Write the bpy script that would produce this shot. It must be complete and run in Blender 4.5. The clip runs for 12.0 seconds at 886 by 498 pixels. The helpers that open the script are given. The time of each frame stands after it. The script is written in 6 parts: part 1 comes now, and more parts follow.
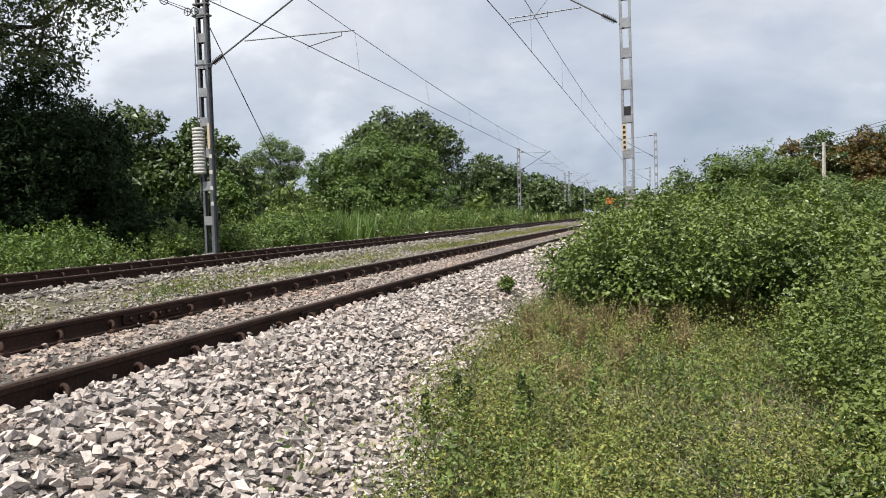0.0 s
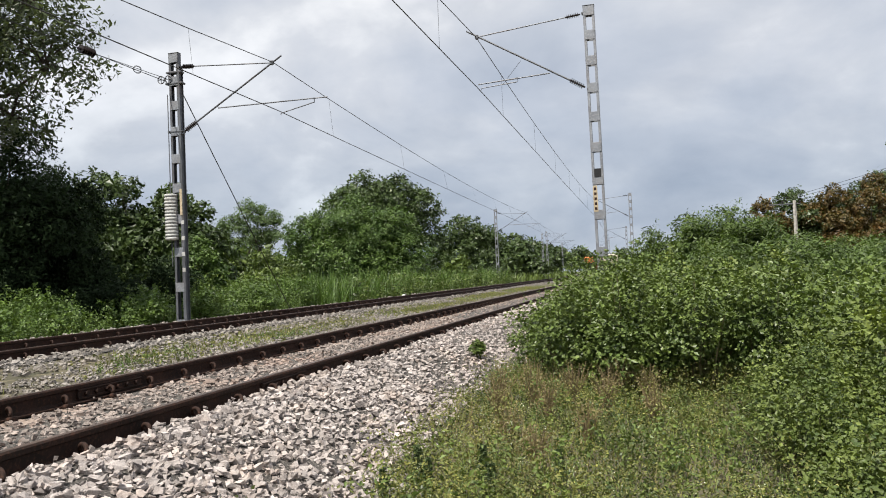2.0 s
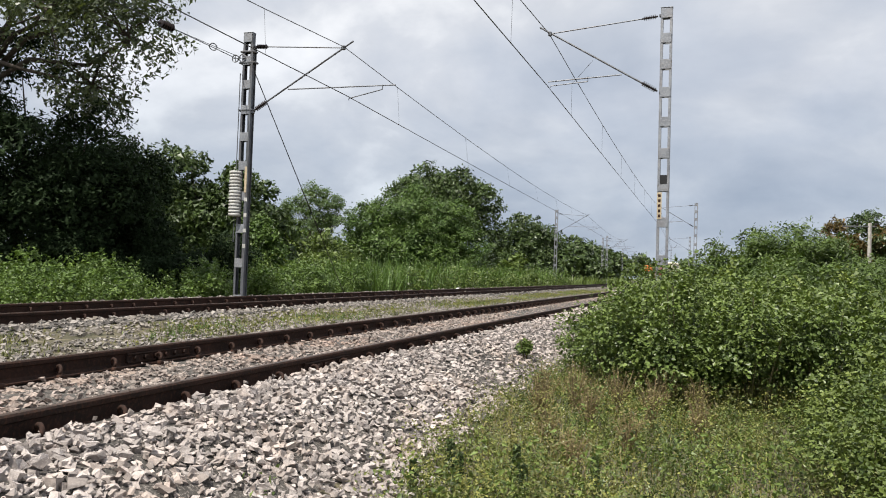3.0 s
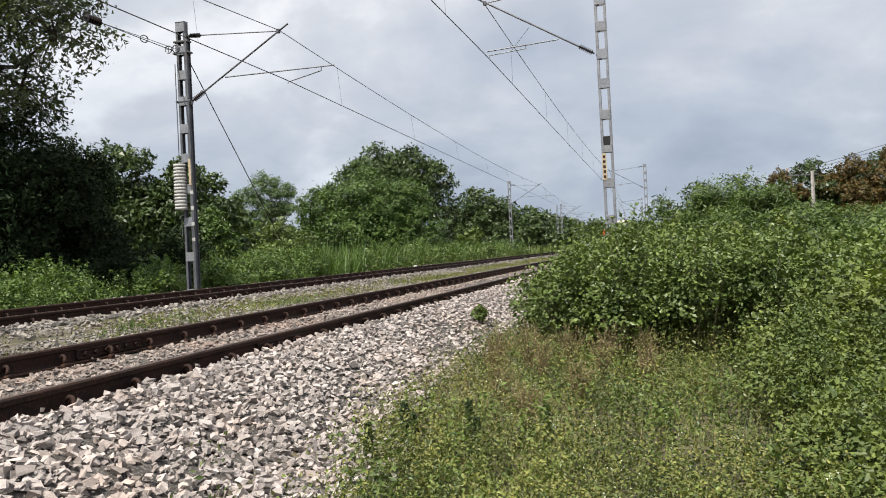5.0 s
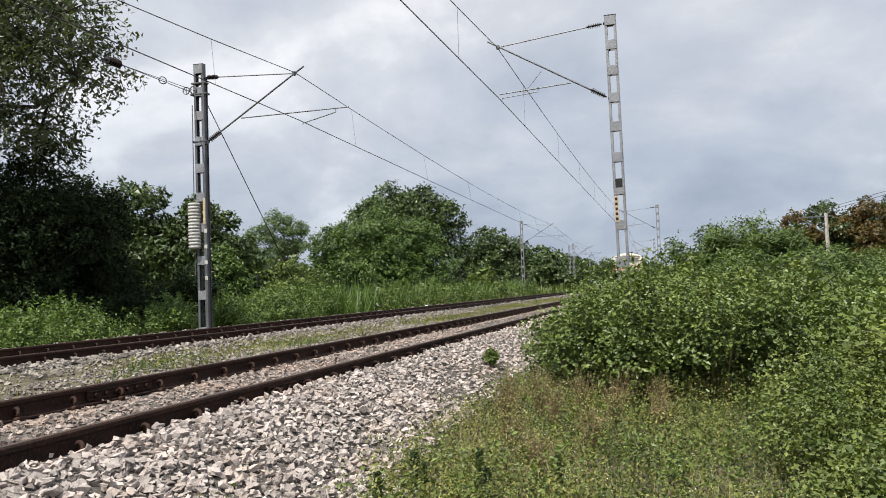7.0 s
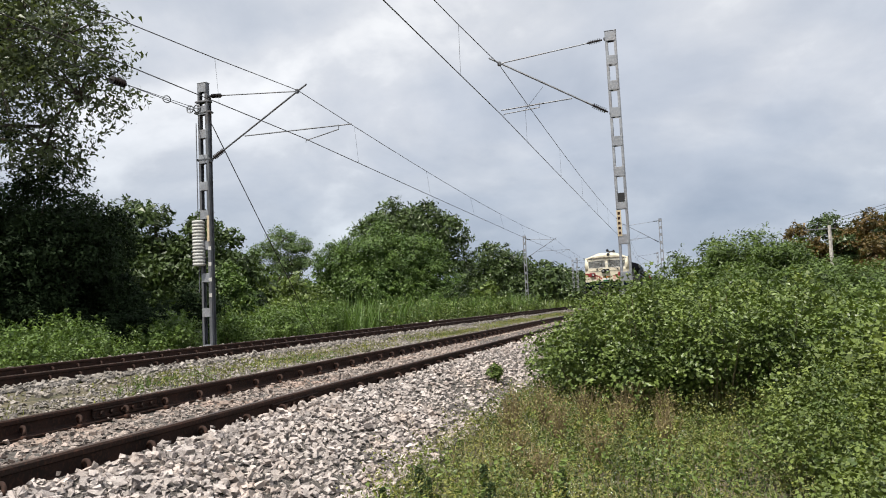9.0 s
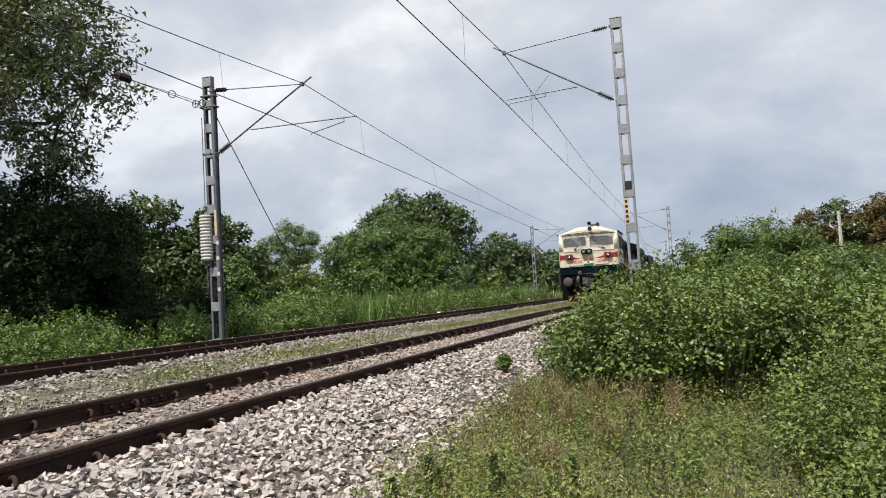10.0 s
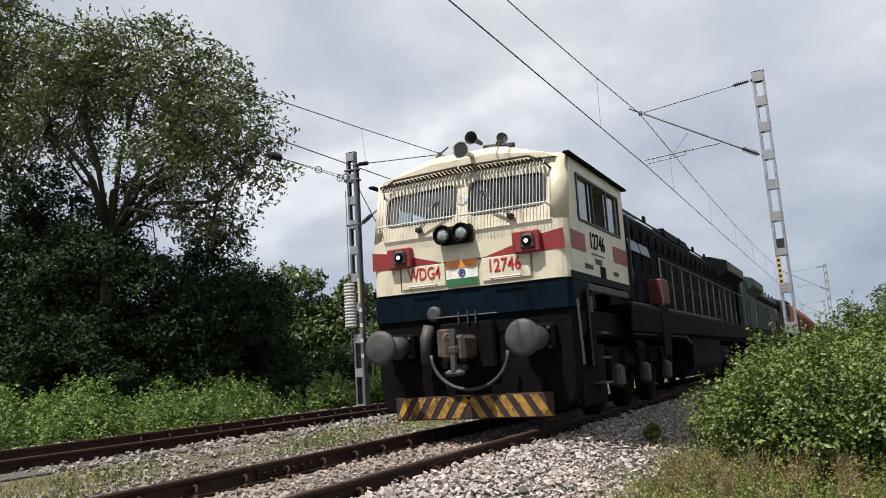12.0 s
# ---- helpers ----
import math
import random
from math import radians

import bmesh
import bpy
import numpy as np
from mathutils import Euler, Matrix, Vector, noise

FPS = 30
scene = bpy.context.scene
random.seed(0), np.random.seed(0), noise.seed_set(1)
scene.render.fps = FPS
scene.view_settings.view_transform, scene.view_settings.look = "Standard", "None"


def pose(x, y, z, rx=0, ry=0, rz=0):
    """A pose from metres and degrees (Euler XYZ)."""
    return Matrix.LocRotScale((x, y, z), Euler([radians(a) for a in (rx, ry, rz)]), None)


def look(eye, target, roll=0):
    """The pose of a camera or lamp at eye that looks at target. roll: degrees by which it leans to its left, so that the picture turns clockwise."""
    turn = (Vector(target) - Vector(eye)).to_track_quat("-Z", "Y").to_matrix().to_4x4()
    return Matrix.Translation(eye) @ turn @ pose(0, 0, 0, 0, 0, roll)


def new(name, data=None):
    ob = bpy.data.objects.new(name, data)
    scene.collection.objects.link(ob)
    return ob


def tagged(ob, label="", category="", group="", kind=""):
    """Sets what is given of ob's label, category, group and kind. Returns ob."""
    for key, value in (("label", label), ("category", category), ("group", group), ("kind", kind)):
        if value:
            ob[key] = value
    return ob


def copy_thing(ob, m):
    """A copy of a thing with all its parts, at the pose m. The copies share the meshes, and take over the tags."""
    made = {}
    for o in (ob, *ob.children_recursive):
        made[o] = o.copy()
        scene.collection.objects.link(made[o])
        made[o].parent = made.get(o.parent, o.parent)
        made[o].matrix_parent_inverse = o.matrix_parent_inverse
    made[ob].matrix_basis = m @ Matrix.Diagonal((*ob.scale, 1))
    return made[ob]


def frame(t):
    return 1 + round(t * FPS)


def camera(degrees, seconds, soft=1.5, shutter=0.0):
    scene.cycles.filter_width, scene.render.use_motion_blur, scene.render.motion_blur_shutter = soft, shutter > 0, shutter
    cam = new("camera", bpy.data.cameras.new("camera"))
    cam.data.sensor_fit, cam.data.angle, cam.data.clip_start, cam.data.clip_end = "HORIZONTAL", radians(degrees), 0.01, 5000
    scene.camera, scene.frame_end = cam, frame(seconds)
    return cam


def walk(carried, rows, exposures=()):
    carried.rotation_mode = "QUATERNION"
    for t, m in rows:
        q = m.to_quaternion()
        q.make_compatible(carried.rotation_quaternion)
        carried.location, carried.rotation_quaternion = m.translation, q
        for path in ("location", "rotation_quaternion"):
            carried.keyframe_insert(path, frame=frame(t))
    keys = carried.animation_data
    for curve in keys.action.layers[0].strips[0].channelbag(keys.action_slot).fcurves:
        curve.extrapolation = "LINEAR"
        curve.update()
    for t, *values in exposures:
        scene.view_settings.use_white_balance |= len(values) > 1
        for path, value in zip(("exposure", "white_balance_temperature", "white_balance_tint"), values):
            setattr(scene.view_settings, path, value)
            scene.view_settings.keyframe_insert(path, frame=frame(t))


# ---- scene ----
cam = camera(59.0, 12.0, soft=1.0)
# seconds, place, yaw, pitch, roll of the hand-held camera; rails run along y, z = 0 is the rail top
PATH = [
    (0.0, -0.307, -0.173, 0.789, 15.86, -2.41, 1.69),
    (0.5, -0.256, -0.282, 0.764, 15.73, -0.16, 0.80),
    (1.0, -0.197, -0.257, 0.818, 22.01, 2.36, 0.23),
    (1.5, -0.153, -0.159, 0.795, 19.75, 5.96, -2.07),
    (2.0, -0.180, -0.071, 0.832, 14.39, 2.00, 2.48),
    (2.5, -0.201, -0.141, 0.819, 15.37, 3.13, 2.25),
    (2.8, -0.155, -0.109, 0.798, 17.86, 4.54, 0.09),
    (3.0, -0.139, 0.026, 0.819, 18.53, 1.62, -2.05),
    (3.5, -0.074, 0.026, 0.809, 17.35, 1.33, 1.17),
    (3.7, -0.052, 0.019, 0.802, 17.41, 2.32, 1.01),
    (5.3, -0.002, 0.002, 0.702, 15.08, -0.43, 2.55),
    (5.5, -0.026, 0.021, 0.711, 14.47, -0.74, 1.35),
    (6.0, -0.008, 0.012, 0.770, 17.13, 2.15, 1.91),
    (6.5, -0.000, 0.000, 0.764, 16.67, 2.61, 2.30),
    (7.0, 0.003, -0.003, 0.767, 16.39, 2.95, 2.08),
    (9.0, 0.018, -0.044, 0.771, 16.66, 4.08, 2.51),
    (9.5, 0.022, -0.025, 0.771, 16.42, 4.30, 2.71),
    (10.0, 0.018, -0.023, 0.757, 17.27, 3.49, 3.29),
    (10.5, 0.001, -0.038, 0.769, 19.75, 4.45, 2.84),
    (11.0, 0.003, -0.032, 0.785, 22.74, 7.46, 3.51),
    (11.5, -0.016, -0.028, 0.782, 25.78, 8.45, 3.73),
    (12.0, -0.020, -0.020, 0.788, 27.33, 8.77, 3.43),
]
walk(cam, [(t, pose(x, y, z, 90 + pitch, roll, yaw)) for t, x, y, z, yaw, pitch, roll in PATH],
     exposures=((0.0, 0.58), (1.0, 0.56), (2.0, 0.46), (3.5, 0.48), (5.5, 0.46), (9.5, 0.48), (10.5, 0.48), (12.0, 0.40)))

# ---- light ----
SUN_TO = Vector((-0.16, -0.42, 0.89)).normalized()
world = bpy.data.worlds.new("sky")
scene.world = world
world.use_nodes = True


def sky_nodes():
    nt = world.node_tree
    nt.nodes.clear()
    out = nt.nodes.new("ShaderNodeOutputWorld")
    bg = nt.nodes.new("ShaderNodeBackground")
    co = nt.nodes.new("ShaderNodeTexCoord")
    sky = nt.nodes.new("ShaderNodeTexSky")
    sky.sky_type = "NISHITA"
    sky.sun_disc = False
    sky.sun_elevation = math.asin(SUN_TO.z)
    sky.sun_rotation = math.atan2(SUN_TO.x, SUN_TO.y)
    sky_dim = nt.nodes.new("ShaderNodeVectorMath")
    sky_dim.operation = "SCALE"
    sky_dim.inputs["Scale"].default_value = 0.10
    nt.links.new(sky.outputs[0], sky_dim.inputs[0])
    # cloud layer: the direction flattened onto a high plane
    sep = nt.nodes.new("ShaderNodeSeparateXYZ")
    nt.links.new(co.outputs["Generated"], sep.inputs[0])
    up = nt.nodes.new("ShaderNodeMath")
    up.operation = "MAXIMUM"
    up.inputs[1].default_value = 0.0
    nt.links.new(sep.outputs["Z"], up.inputs[0])
    add = nt.nodes.new("ShaderNodeMath")
    add.operation = "ADD"
    add.inputs[1].default_value = 0.55
    nt.links.new(up.outputs[0], add.inputs[0])
    inv = nt.nodes.new("ShaderNodeMath")
    inv.operation = "DIVIDE"
    inv.inputs[0].default_value = 1.0
    nt.links.new(add.outputs[0], inv.inputs[1])
    flat = nt.nodes.new("ShaderNodeVectorMath")
    flat.operation = "SCALE"
    nt.links.new(co.outputs["Generated"], flat.inputs[0])
    nt.links.new(inv.outputs[0], flat.inputs["Scale"])

    def fbm(scale, detail, rough, distort):
        n = nt.nodes.new("ShaderNodeTexNoise")
        n.inputs["Scale"].default_value = scale
        n.inputs["Detail"].default_value = detail
        n.inputs["Roughness"].default_value = rough
        n.inputs["Distortion"].default_value = distort
        nt.links.new(flat.outputs[0], n.inputs["Vector"])
        return n

    def ramp(node, stops):
        r = nt.nodes.new("ShaderNodeValToRGB")
        while len(r.color_ramp.elements) < len(stops):
            r.color_ramp.elements.new(0.5)
        for e, (p, c) in zip(r.color_ramp.elements, stops):
            e.position, e.color = p, (*c, 1)
        nt.links.new(node, r.inputs[0])
        return r

    big = fbm(2.6, 9, 0.5, 0.25)
    fine = fbm(6.5, 10, 0.6, 0.3)
    shade = ramp(big.outputs[0], [(0.32, (0.60, 0.66, 0.76)), (0.45, (0.72, 0.765, 0.845)), (0.54, (0.86, 0.885, 0.935)), (0.60, (1.08, 1.09, 1.11)), (0.66, (1.22, 1.22, 1.23))])
    detail = ramp(fine.outputs[0], [(0.32, (0.94, 0.945, 0.955)), (0.68, (1.06, 1.055, 1.05))])
    mul = nt.nodes.new("ShaderNodeMix")
    mul.data_type, mul.blend_type = "RGBA", "MULTIPLY"
    mul.inputs[0].default_value = 1.0
    nt.links.new(shade.outputs[0], mul.inputs[6])
    nt.links.new(detail.outputs[0], mul.inputs[7])
    # towards the horizon the cloud deck thickens into a grey blue
    low = ramp(sep.outputs["Z"], [(0.0, (0.66, 0.72, 0.79)), (0.10, (0.75, 0.81, 0.88)), (0.24, (0.92, 0.945, 0.985)), (0.45, (1.02, 1.02, 1.02))])
    mul2 = nt.nodes.new("ShaderNodeMix")
    mul2.data_type, mul2.blend_type = "RGBA", "MULTIPLY"
    mul2.inputs[0].default_value = 1.0
    nt.links.new(mul.outputs[2], mul2.inputs[6])
    nt.links.new(low.outputs[0], mul2.inputs[7])
    cover = ramp(big.outputs[0], [(0.14, (0.55, 0.55, 0.55)), (0.34, (1, 1, 1))])
    mix = nt.nodes.new("ShaderNodeMix")
    mix.data_type = "RGBA"
    nt.links.new(cover.outputs[0], mix.inputs[0])
    nt.links.new(sky_dim.outputs[0], mix.inputs[6])
    nt.links.new(mul2.outputs[2], mix.inputs[7])
    bg.inputs["Strength"].default_value = 0.62
    nt.links.new(mix.outputs[2], bg.inputs["Color"])
    nt.links.new(bg.outputs[0], out.inputs["Surface"])


sky_nodes()
sun = new("sun", bpy.data.lights.new("sun", "SUN"))
sun.data.energy, sun.data.angle, sun.data.color = 5.0, radians(0.7), (1.0, 0.95, 0.86)
sun.matrix_basis = look((0, 0, 60), Vector((0, 0, 60)) - SUN_TO)


# ---- materials ----
def material(name, base, rough=0.8, metal=0.0, dark=None, scale=8.0, fine=None, bump=0.0, bump_scale=40.0, island=0.0, trans=0.0, stain=None, stain_scale=1.5, stain_amount=0.5, obj_random=0.0, spec=0.5):
    """Principled surface: two noise scales of colour, bump, and variation by island or object."""
    m = bpy.data.materials.new(name)
    m.use_nodes = True
    nt = m.node_tree
    p = nt.nodes["Principled BSDF"]
    p.inputs["Roughness"].default_value = rough
    p.inputs["Metallic"].default_value = metal
    p.inputs["Specular IOR Level"].default_value = spec
    co = nt.nodes.new("ShaderNodeTexCoord")

    def noise_at(s, detail=6.0, r=0.6):
        n = nt.nodes.new("ShaderNodeTexNoise")
        n.inputs["Scale"].default_value = s
        n.inputs["Detail"].default_value = detail
        n.inputs["Roughness"].default_value = r
        nt.links.new(co.outputs["Object"], n.inputs["Vector"])
        return n

    def blend(fac, a, b, mode="MIX"):
        x = nt.nodes.new("ShaderNodeMix")
        x.data_type, x.blend_type = "RGBA", mode
        for sock, v in ((x.inputs[0], fac), (x.inputs[6], a), (x.inputs[7], b)):
            if isinstance(v, (int, float)):
                sock.default_value = v
            elif isinstance(v, tuple):
                sock.default_value = (*v, 1)
            else:
                nt.links.new(v, sock)
        return x.outputs[2]

    def curve(sock, a, b, lo=0.0, hi=1.0):
        r = nt.nodes.new("ShaderNodeMapRange")
        r.inputs[1].default_value, r.inputs[2].default_value = a, b
        r.inputs[3].default_value, r.inputs[4].default_value = lo, hi
        nt.links.new(sock, r.inputs[0])
        return r.outputs[0]

    col = base
    if dark is None:
        dark = tuple(c * 0.72 for c in base)
    col = blend(curve(noise_at(scale).outputs[0], 0.35, 0.65), dark, base)
    if fine is not None:
        col = blend(curve(noise_at(scale * 7.3).outputs[0], 0.5, 0.72), col, fine)
    if stain is not None:
        col = blend(curve(noise_at(stain_scale, 9, 0.7).outputs[0], 0.48, 0.62, 0.0, stain_amount), col, stain)
    if island:
        g = nt.nodes.new("ShaderNodeNewGeometry")
        col = blend(1.0, col, _grey(nt, curve(g.outputs["Random Per Island"], 0, 1, 1 - island, 1 + island)), "MULTIPLY")
    if obj_random:
        g = nt.nodes.new("ShaderNodeObjectInfo")
        col = blend(1.0, col, _grey(nt, curve(g.outputs["Random"], 0, 1, 1 - obj_random, 1 + obj_random)), "MULTIPLY")
    nt.links.new(col, p.inputs["Base Color"])
    if bump:
        b = nt.nodes.new("ShaderNodeBump")
        b.inputs["Strength"].default_value = bump
        b.inputs["Distance"].default_value = 0.02
        nt.links.new(noise_at(bump_scale, 8).outputs[0], b.inputs["Height"])
        nt.links.new(b.outputs[0], p.inputs["Normal"])
    if trans:
        t = nt.nodes.new("ShaderNodeBsdfTranslucent")
        nt.links.new(blend(1.0, col, (1.25, 1.3, 0.55), "MULTIPLY"), t.inputs["Color"])
        s = nt.nodes.new("ShaderNodeMixShader")
        s.inputs[0].default_value = trans
        nt.links.new(p.outputs[0], s.inputs[1])
        nt.links.new(t.outputs[0], s.inputs[2])
        nt.links.new(s.outputs[0], nt.nodes["Material Output"].inputs["Surface"])
    return m


def _grey(nt, sock):
    c = nt.nodes.new("ShaderNodeCombineColor")
    for i in range(3):
        nt.links.new(sock, c.inputs[i])
    return c.outputs[0]


def leaf_mat(name, base, dark, trans=0.28, rough=0.5, island=0.35, scale=0.9, fine=None, spec=0.35):
    return material(name, base, rough, dark=dark, scale=scale, fine=fine, island=island, trans=trans, spec=spec)


M_SOIL = material("soil", (0.085, 0.070, 0.042), 0.95, dark=(0.042, 0.042, 0.022), scale=1.2, fine=(0.16, 0.135, 0.085), bump=0.8, bump_scale=9)
# bed under the stones, darkened to stand for the shade in their gaps
M_SHADE_BED = material("ballast_bed", (0.065, 0.058, 0.052), 0.95, dark=(0.028, 0.025, 0.022), scale=9, fine=(0.25, 0.22, 0.2), bump=1.0, bump_scale=16)
M_STONE = material("ballast_stone", (0.40, 0.358, 0.338), 0.95, dark=(0.26, 0.225, 0.21), scale=20, fine=(0.50, 0.455, 0.43), bump=0.5, bump_scale=50, island=0.40, stain=(0.33, 0.25, 0.2), stain_scale=2.5, stain_amount=0.45)
M_STONE_OBJ = material("ballast_stone_single", (0.40, 0.358, 0.338), 0.95, dark=(0.26, 0.225, 0.21), scale=20, fine=(0.50, 0.455, 0.43), bump=0.6, bump_scale=60, obj_random=0.3, stain=(0.33, 0.25, 0.2), stain_scale=2.5, stain_amount=0.45)
M_STONE_GREY = material("weathered_stone", (0.27, 0.245, 0.225), 0.95, dark=(0.14, 0.125, 0.112), scale=12, fine=(0.38, 0.35, 0.32), bump=0.6, bump_scale=50, island=0.4, stain=(0.17, 0.14, 0.10), stain_scale=1.1, stain_amount=0.5)
M_STONE_RUST = material("track_stone", (0.30, 0.25, 0.225), 0.95, dark=(0.16, 0.135, 0.12), scale=12, fine=(0.42, 0.37, 0.335), bump=0.7, bump_scale=60, island=0.36, stain=(0.34, 0.22, 0.165), stain_scale=0.9, stain_amount=0.4)
M_RAIL = material("rail_rust", (0.036, 0.018, 0.013), 0.8, dark=(0.016, 0.010, 0.008), scale=5, fine=(0.065, 0.030, 0.019), bump=0.25, bump_scale=80, spec=0.2)
M_RAILTOP = material("rail_running_band", (0.11, 0.075, 0.06), 0.5, metal=0.4, dark=(0.05, 0.034, 0.027), scale=3)
M_SLEEPER = material("sleeper_concrete", (0.33, 0.255, 0.21), 0.93, dark=(0.22, 0.165, 0.135), scale=6, fine=(0.42, 0.35, 0.3), bump=0.4, bump_scale=50, obj_random=0.15)
M_GALV = material("galvanised_steel", (0.30, 0.315, 0.34), 0.5, metal=0.45, dark=(0.2, 0.21, 0.235), scale=3, fine=(0.38, 0.39, 0.41), bump=0.08, stain=(0.2, 0.14, 0.1), stain_scale=1.2, stain_amount=0.25)
# darker steel for weathered fittings, and for shade painted on the left mast
M_GALV_DARK = material("weathered_shaded_steel", (0.16, 0.17, 0.19), 0.55, metal=0.5, dark=(0.10, 0.105, 0.115), scale=3, bump=0.08, stain=(0.12, 0.08, 0.06), stain_scale=1.2, stain_amount=0.3)
M_INSUL = material("insulator_brown", (0.022, 0.016, 0.015), 0.25, dark=(0.014, 0.01, 0.01), scale=10)
M_WIRE = material("wire_copper", (0.055, 0.05, 0.048), 0.5, metal=0.6, dark=(0.03, 0.028, 0.026), scale=20)
M_WEIGHT = material("cast_weight", (0.50, 0.50, 0.48), 0.7, dark=(0.36, 0.36, 0.35), scale=6, stain=(0.3, 0.24, 0.18), stain_scale=4, stain_amount=0.3)
M_BLACK = material("black_paint", (0.012, 0.012, 0.013), 0.5, scale=6)
M_YELLOW = material("yellow_plate", (0.50, 0.42, 0.29), 0.7, dark=(0.38, 0.30, 0.20), scale=10)
M_WHITE = material("white_paint", (0.74, 0.74, 0.7), 0.6, scale=10)
M_POLE = material("concrete_pole", (0.5, 0.47, 0.43), 0.9, scale=6, bump=0.2)
M_BARK = material("bark", (0.065, 0.05, 0.038), 0.95, dark=(0.03, 0.024, 0.018), scale=6, fine=(0.10, 0.085, 0.065), bump=0.8, bump_scale=25)
M_STEM = material("green_stem", (0.12, 0.12, 0.045), 0.8, dark=(0.08, 0.06, 0.03), scale=5)
M_DRY = material("dry_stem", (0.24, 0.185, 0.095), 0.9, dark=(0.15, 0.11, 0.06), scale=4, island=0.3)

L_TREE = leaf_mat("leaf_tree", (0.100, 0.124, 0.058), (0.042, 0.058, 0.028), trans=0.24, rough=0.42)
L_DARK = leaf_mat("leaf_dark", (0.080, 0.118, 0.036), (0.034, 0.056, 0.018), trans=0.12, rough=0.42)
# leaf green darkened to carry the shade below the tall tree
L_SHADED = leaf_mat("leaf_shade_green", (0.028, 0.047, 0.018), (0.013, 0.024, 0.010), trans=0.08, rough=0.7, spec=0.12)
L_ROUND = leaf_mat("leaf_round", (0.098, 0.158, 0.031), (0.042, 0.082, 0.017), trans=0.13)
L_PALE = leaf_mat("leaf_pale", (0.13, 0.185, 0.08), (0.08, 0.125, 0.05), trans=0.3)
L_BUSH = leaf_mat("leaf_bush", (0.135, 0.188, 0.041), (0.036, 0.061, 0.015), trans=0.16, scale=1.6, rough=0.42, island=0.26, fine=(0.17, 0.215, 0.06))
L_BUSH2 = leaf_mat("leaf_mound", (0.105, 0.155, 0.036), (0.045, 0.075, 0.018), trans=0.2, scale=1.7)
L_WEED = leaf_mat("leaf_weed", (0.172, 0.212, 0.047), (0.052, 0.082, 0.021), trans=0.18, scale=2.0, island=0.3)
L_GRASS = leaf_mat("grass_blade", (0.17, 0.23, 0.055), (0.085, 0.135, 0.03), trans=0.16)
L_REED = leaf_mat("reed_blade", (0.10, 0.17, 0.036), (0.055, 0.10, 0.022), trans=0.25)
L_HERB = leaf_mat("leaf_herb", (0.135, 0.205, 0.048), (0.055, 0.095, 0.022), trans=0.2, scale=1.4)
L_OLIVE = leaf_mat("leaf_olive", (0.235, 0.235, 0.062), (0.060, 0.074, 0.022), trans=0.13, scale=2.6)
L_DRYG = leaf_mat("dry_grass", (0.27, 0.215, 0.105), (0.18, 0.155, 0.07), trans=0.25)
L_WHITE = leaf_mat("white_floret", (0.62, 0.64, 0.52), (0.45, 0.48, 0.36), trans=0.2)
L_FLOWER = leaf_mat("blossom", (0.15, 0.085, 0.028), (0.06, 0.065, 0.02), trans=0.2)


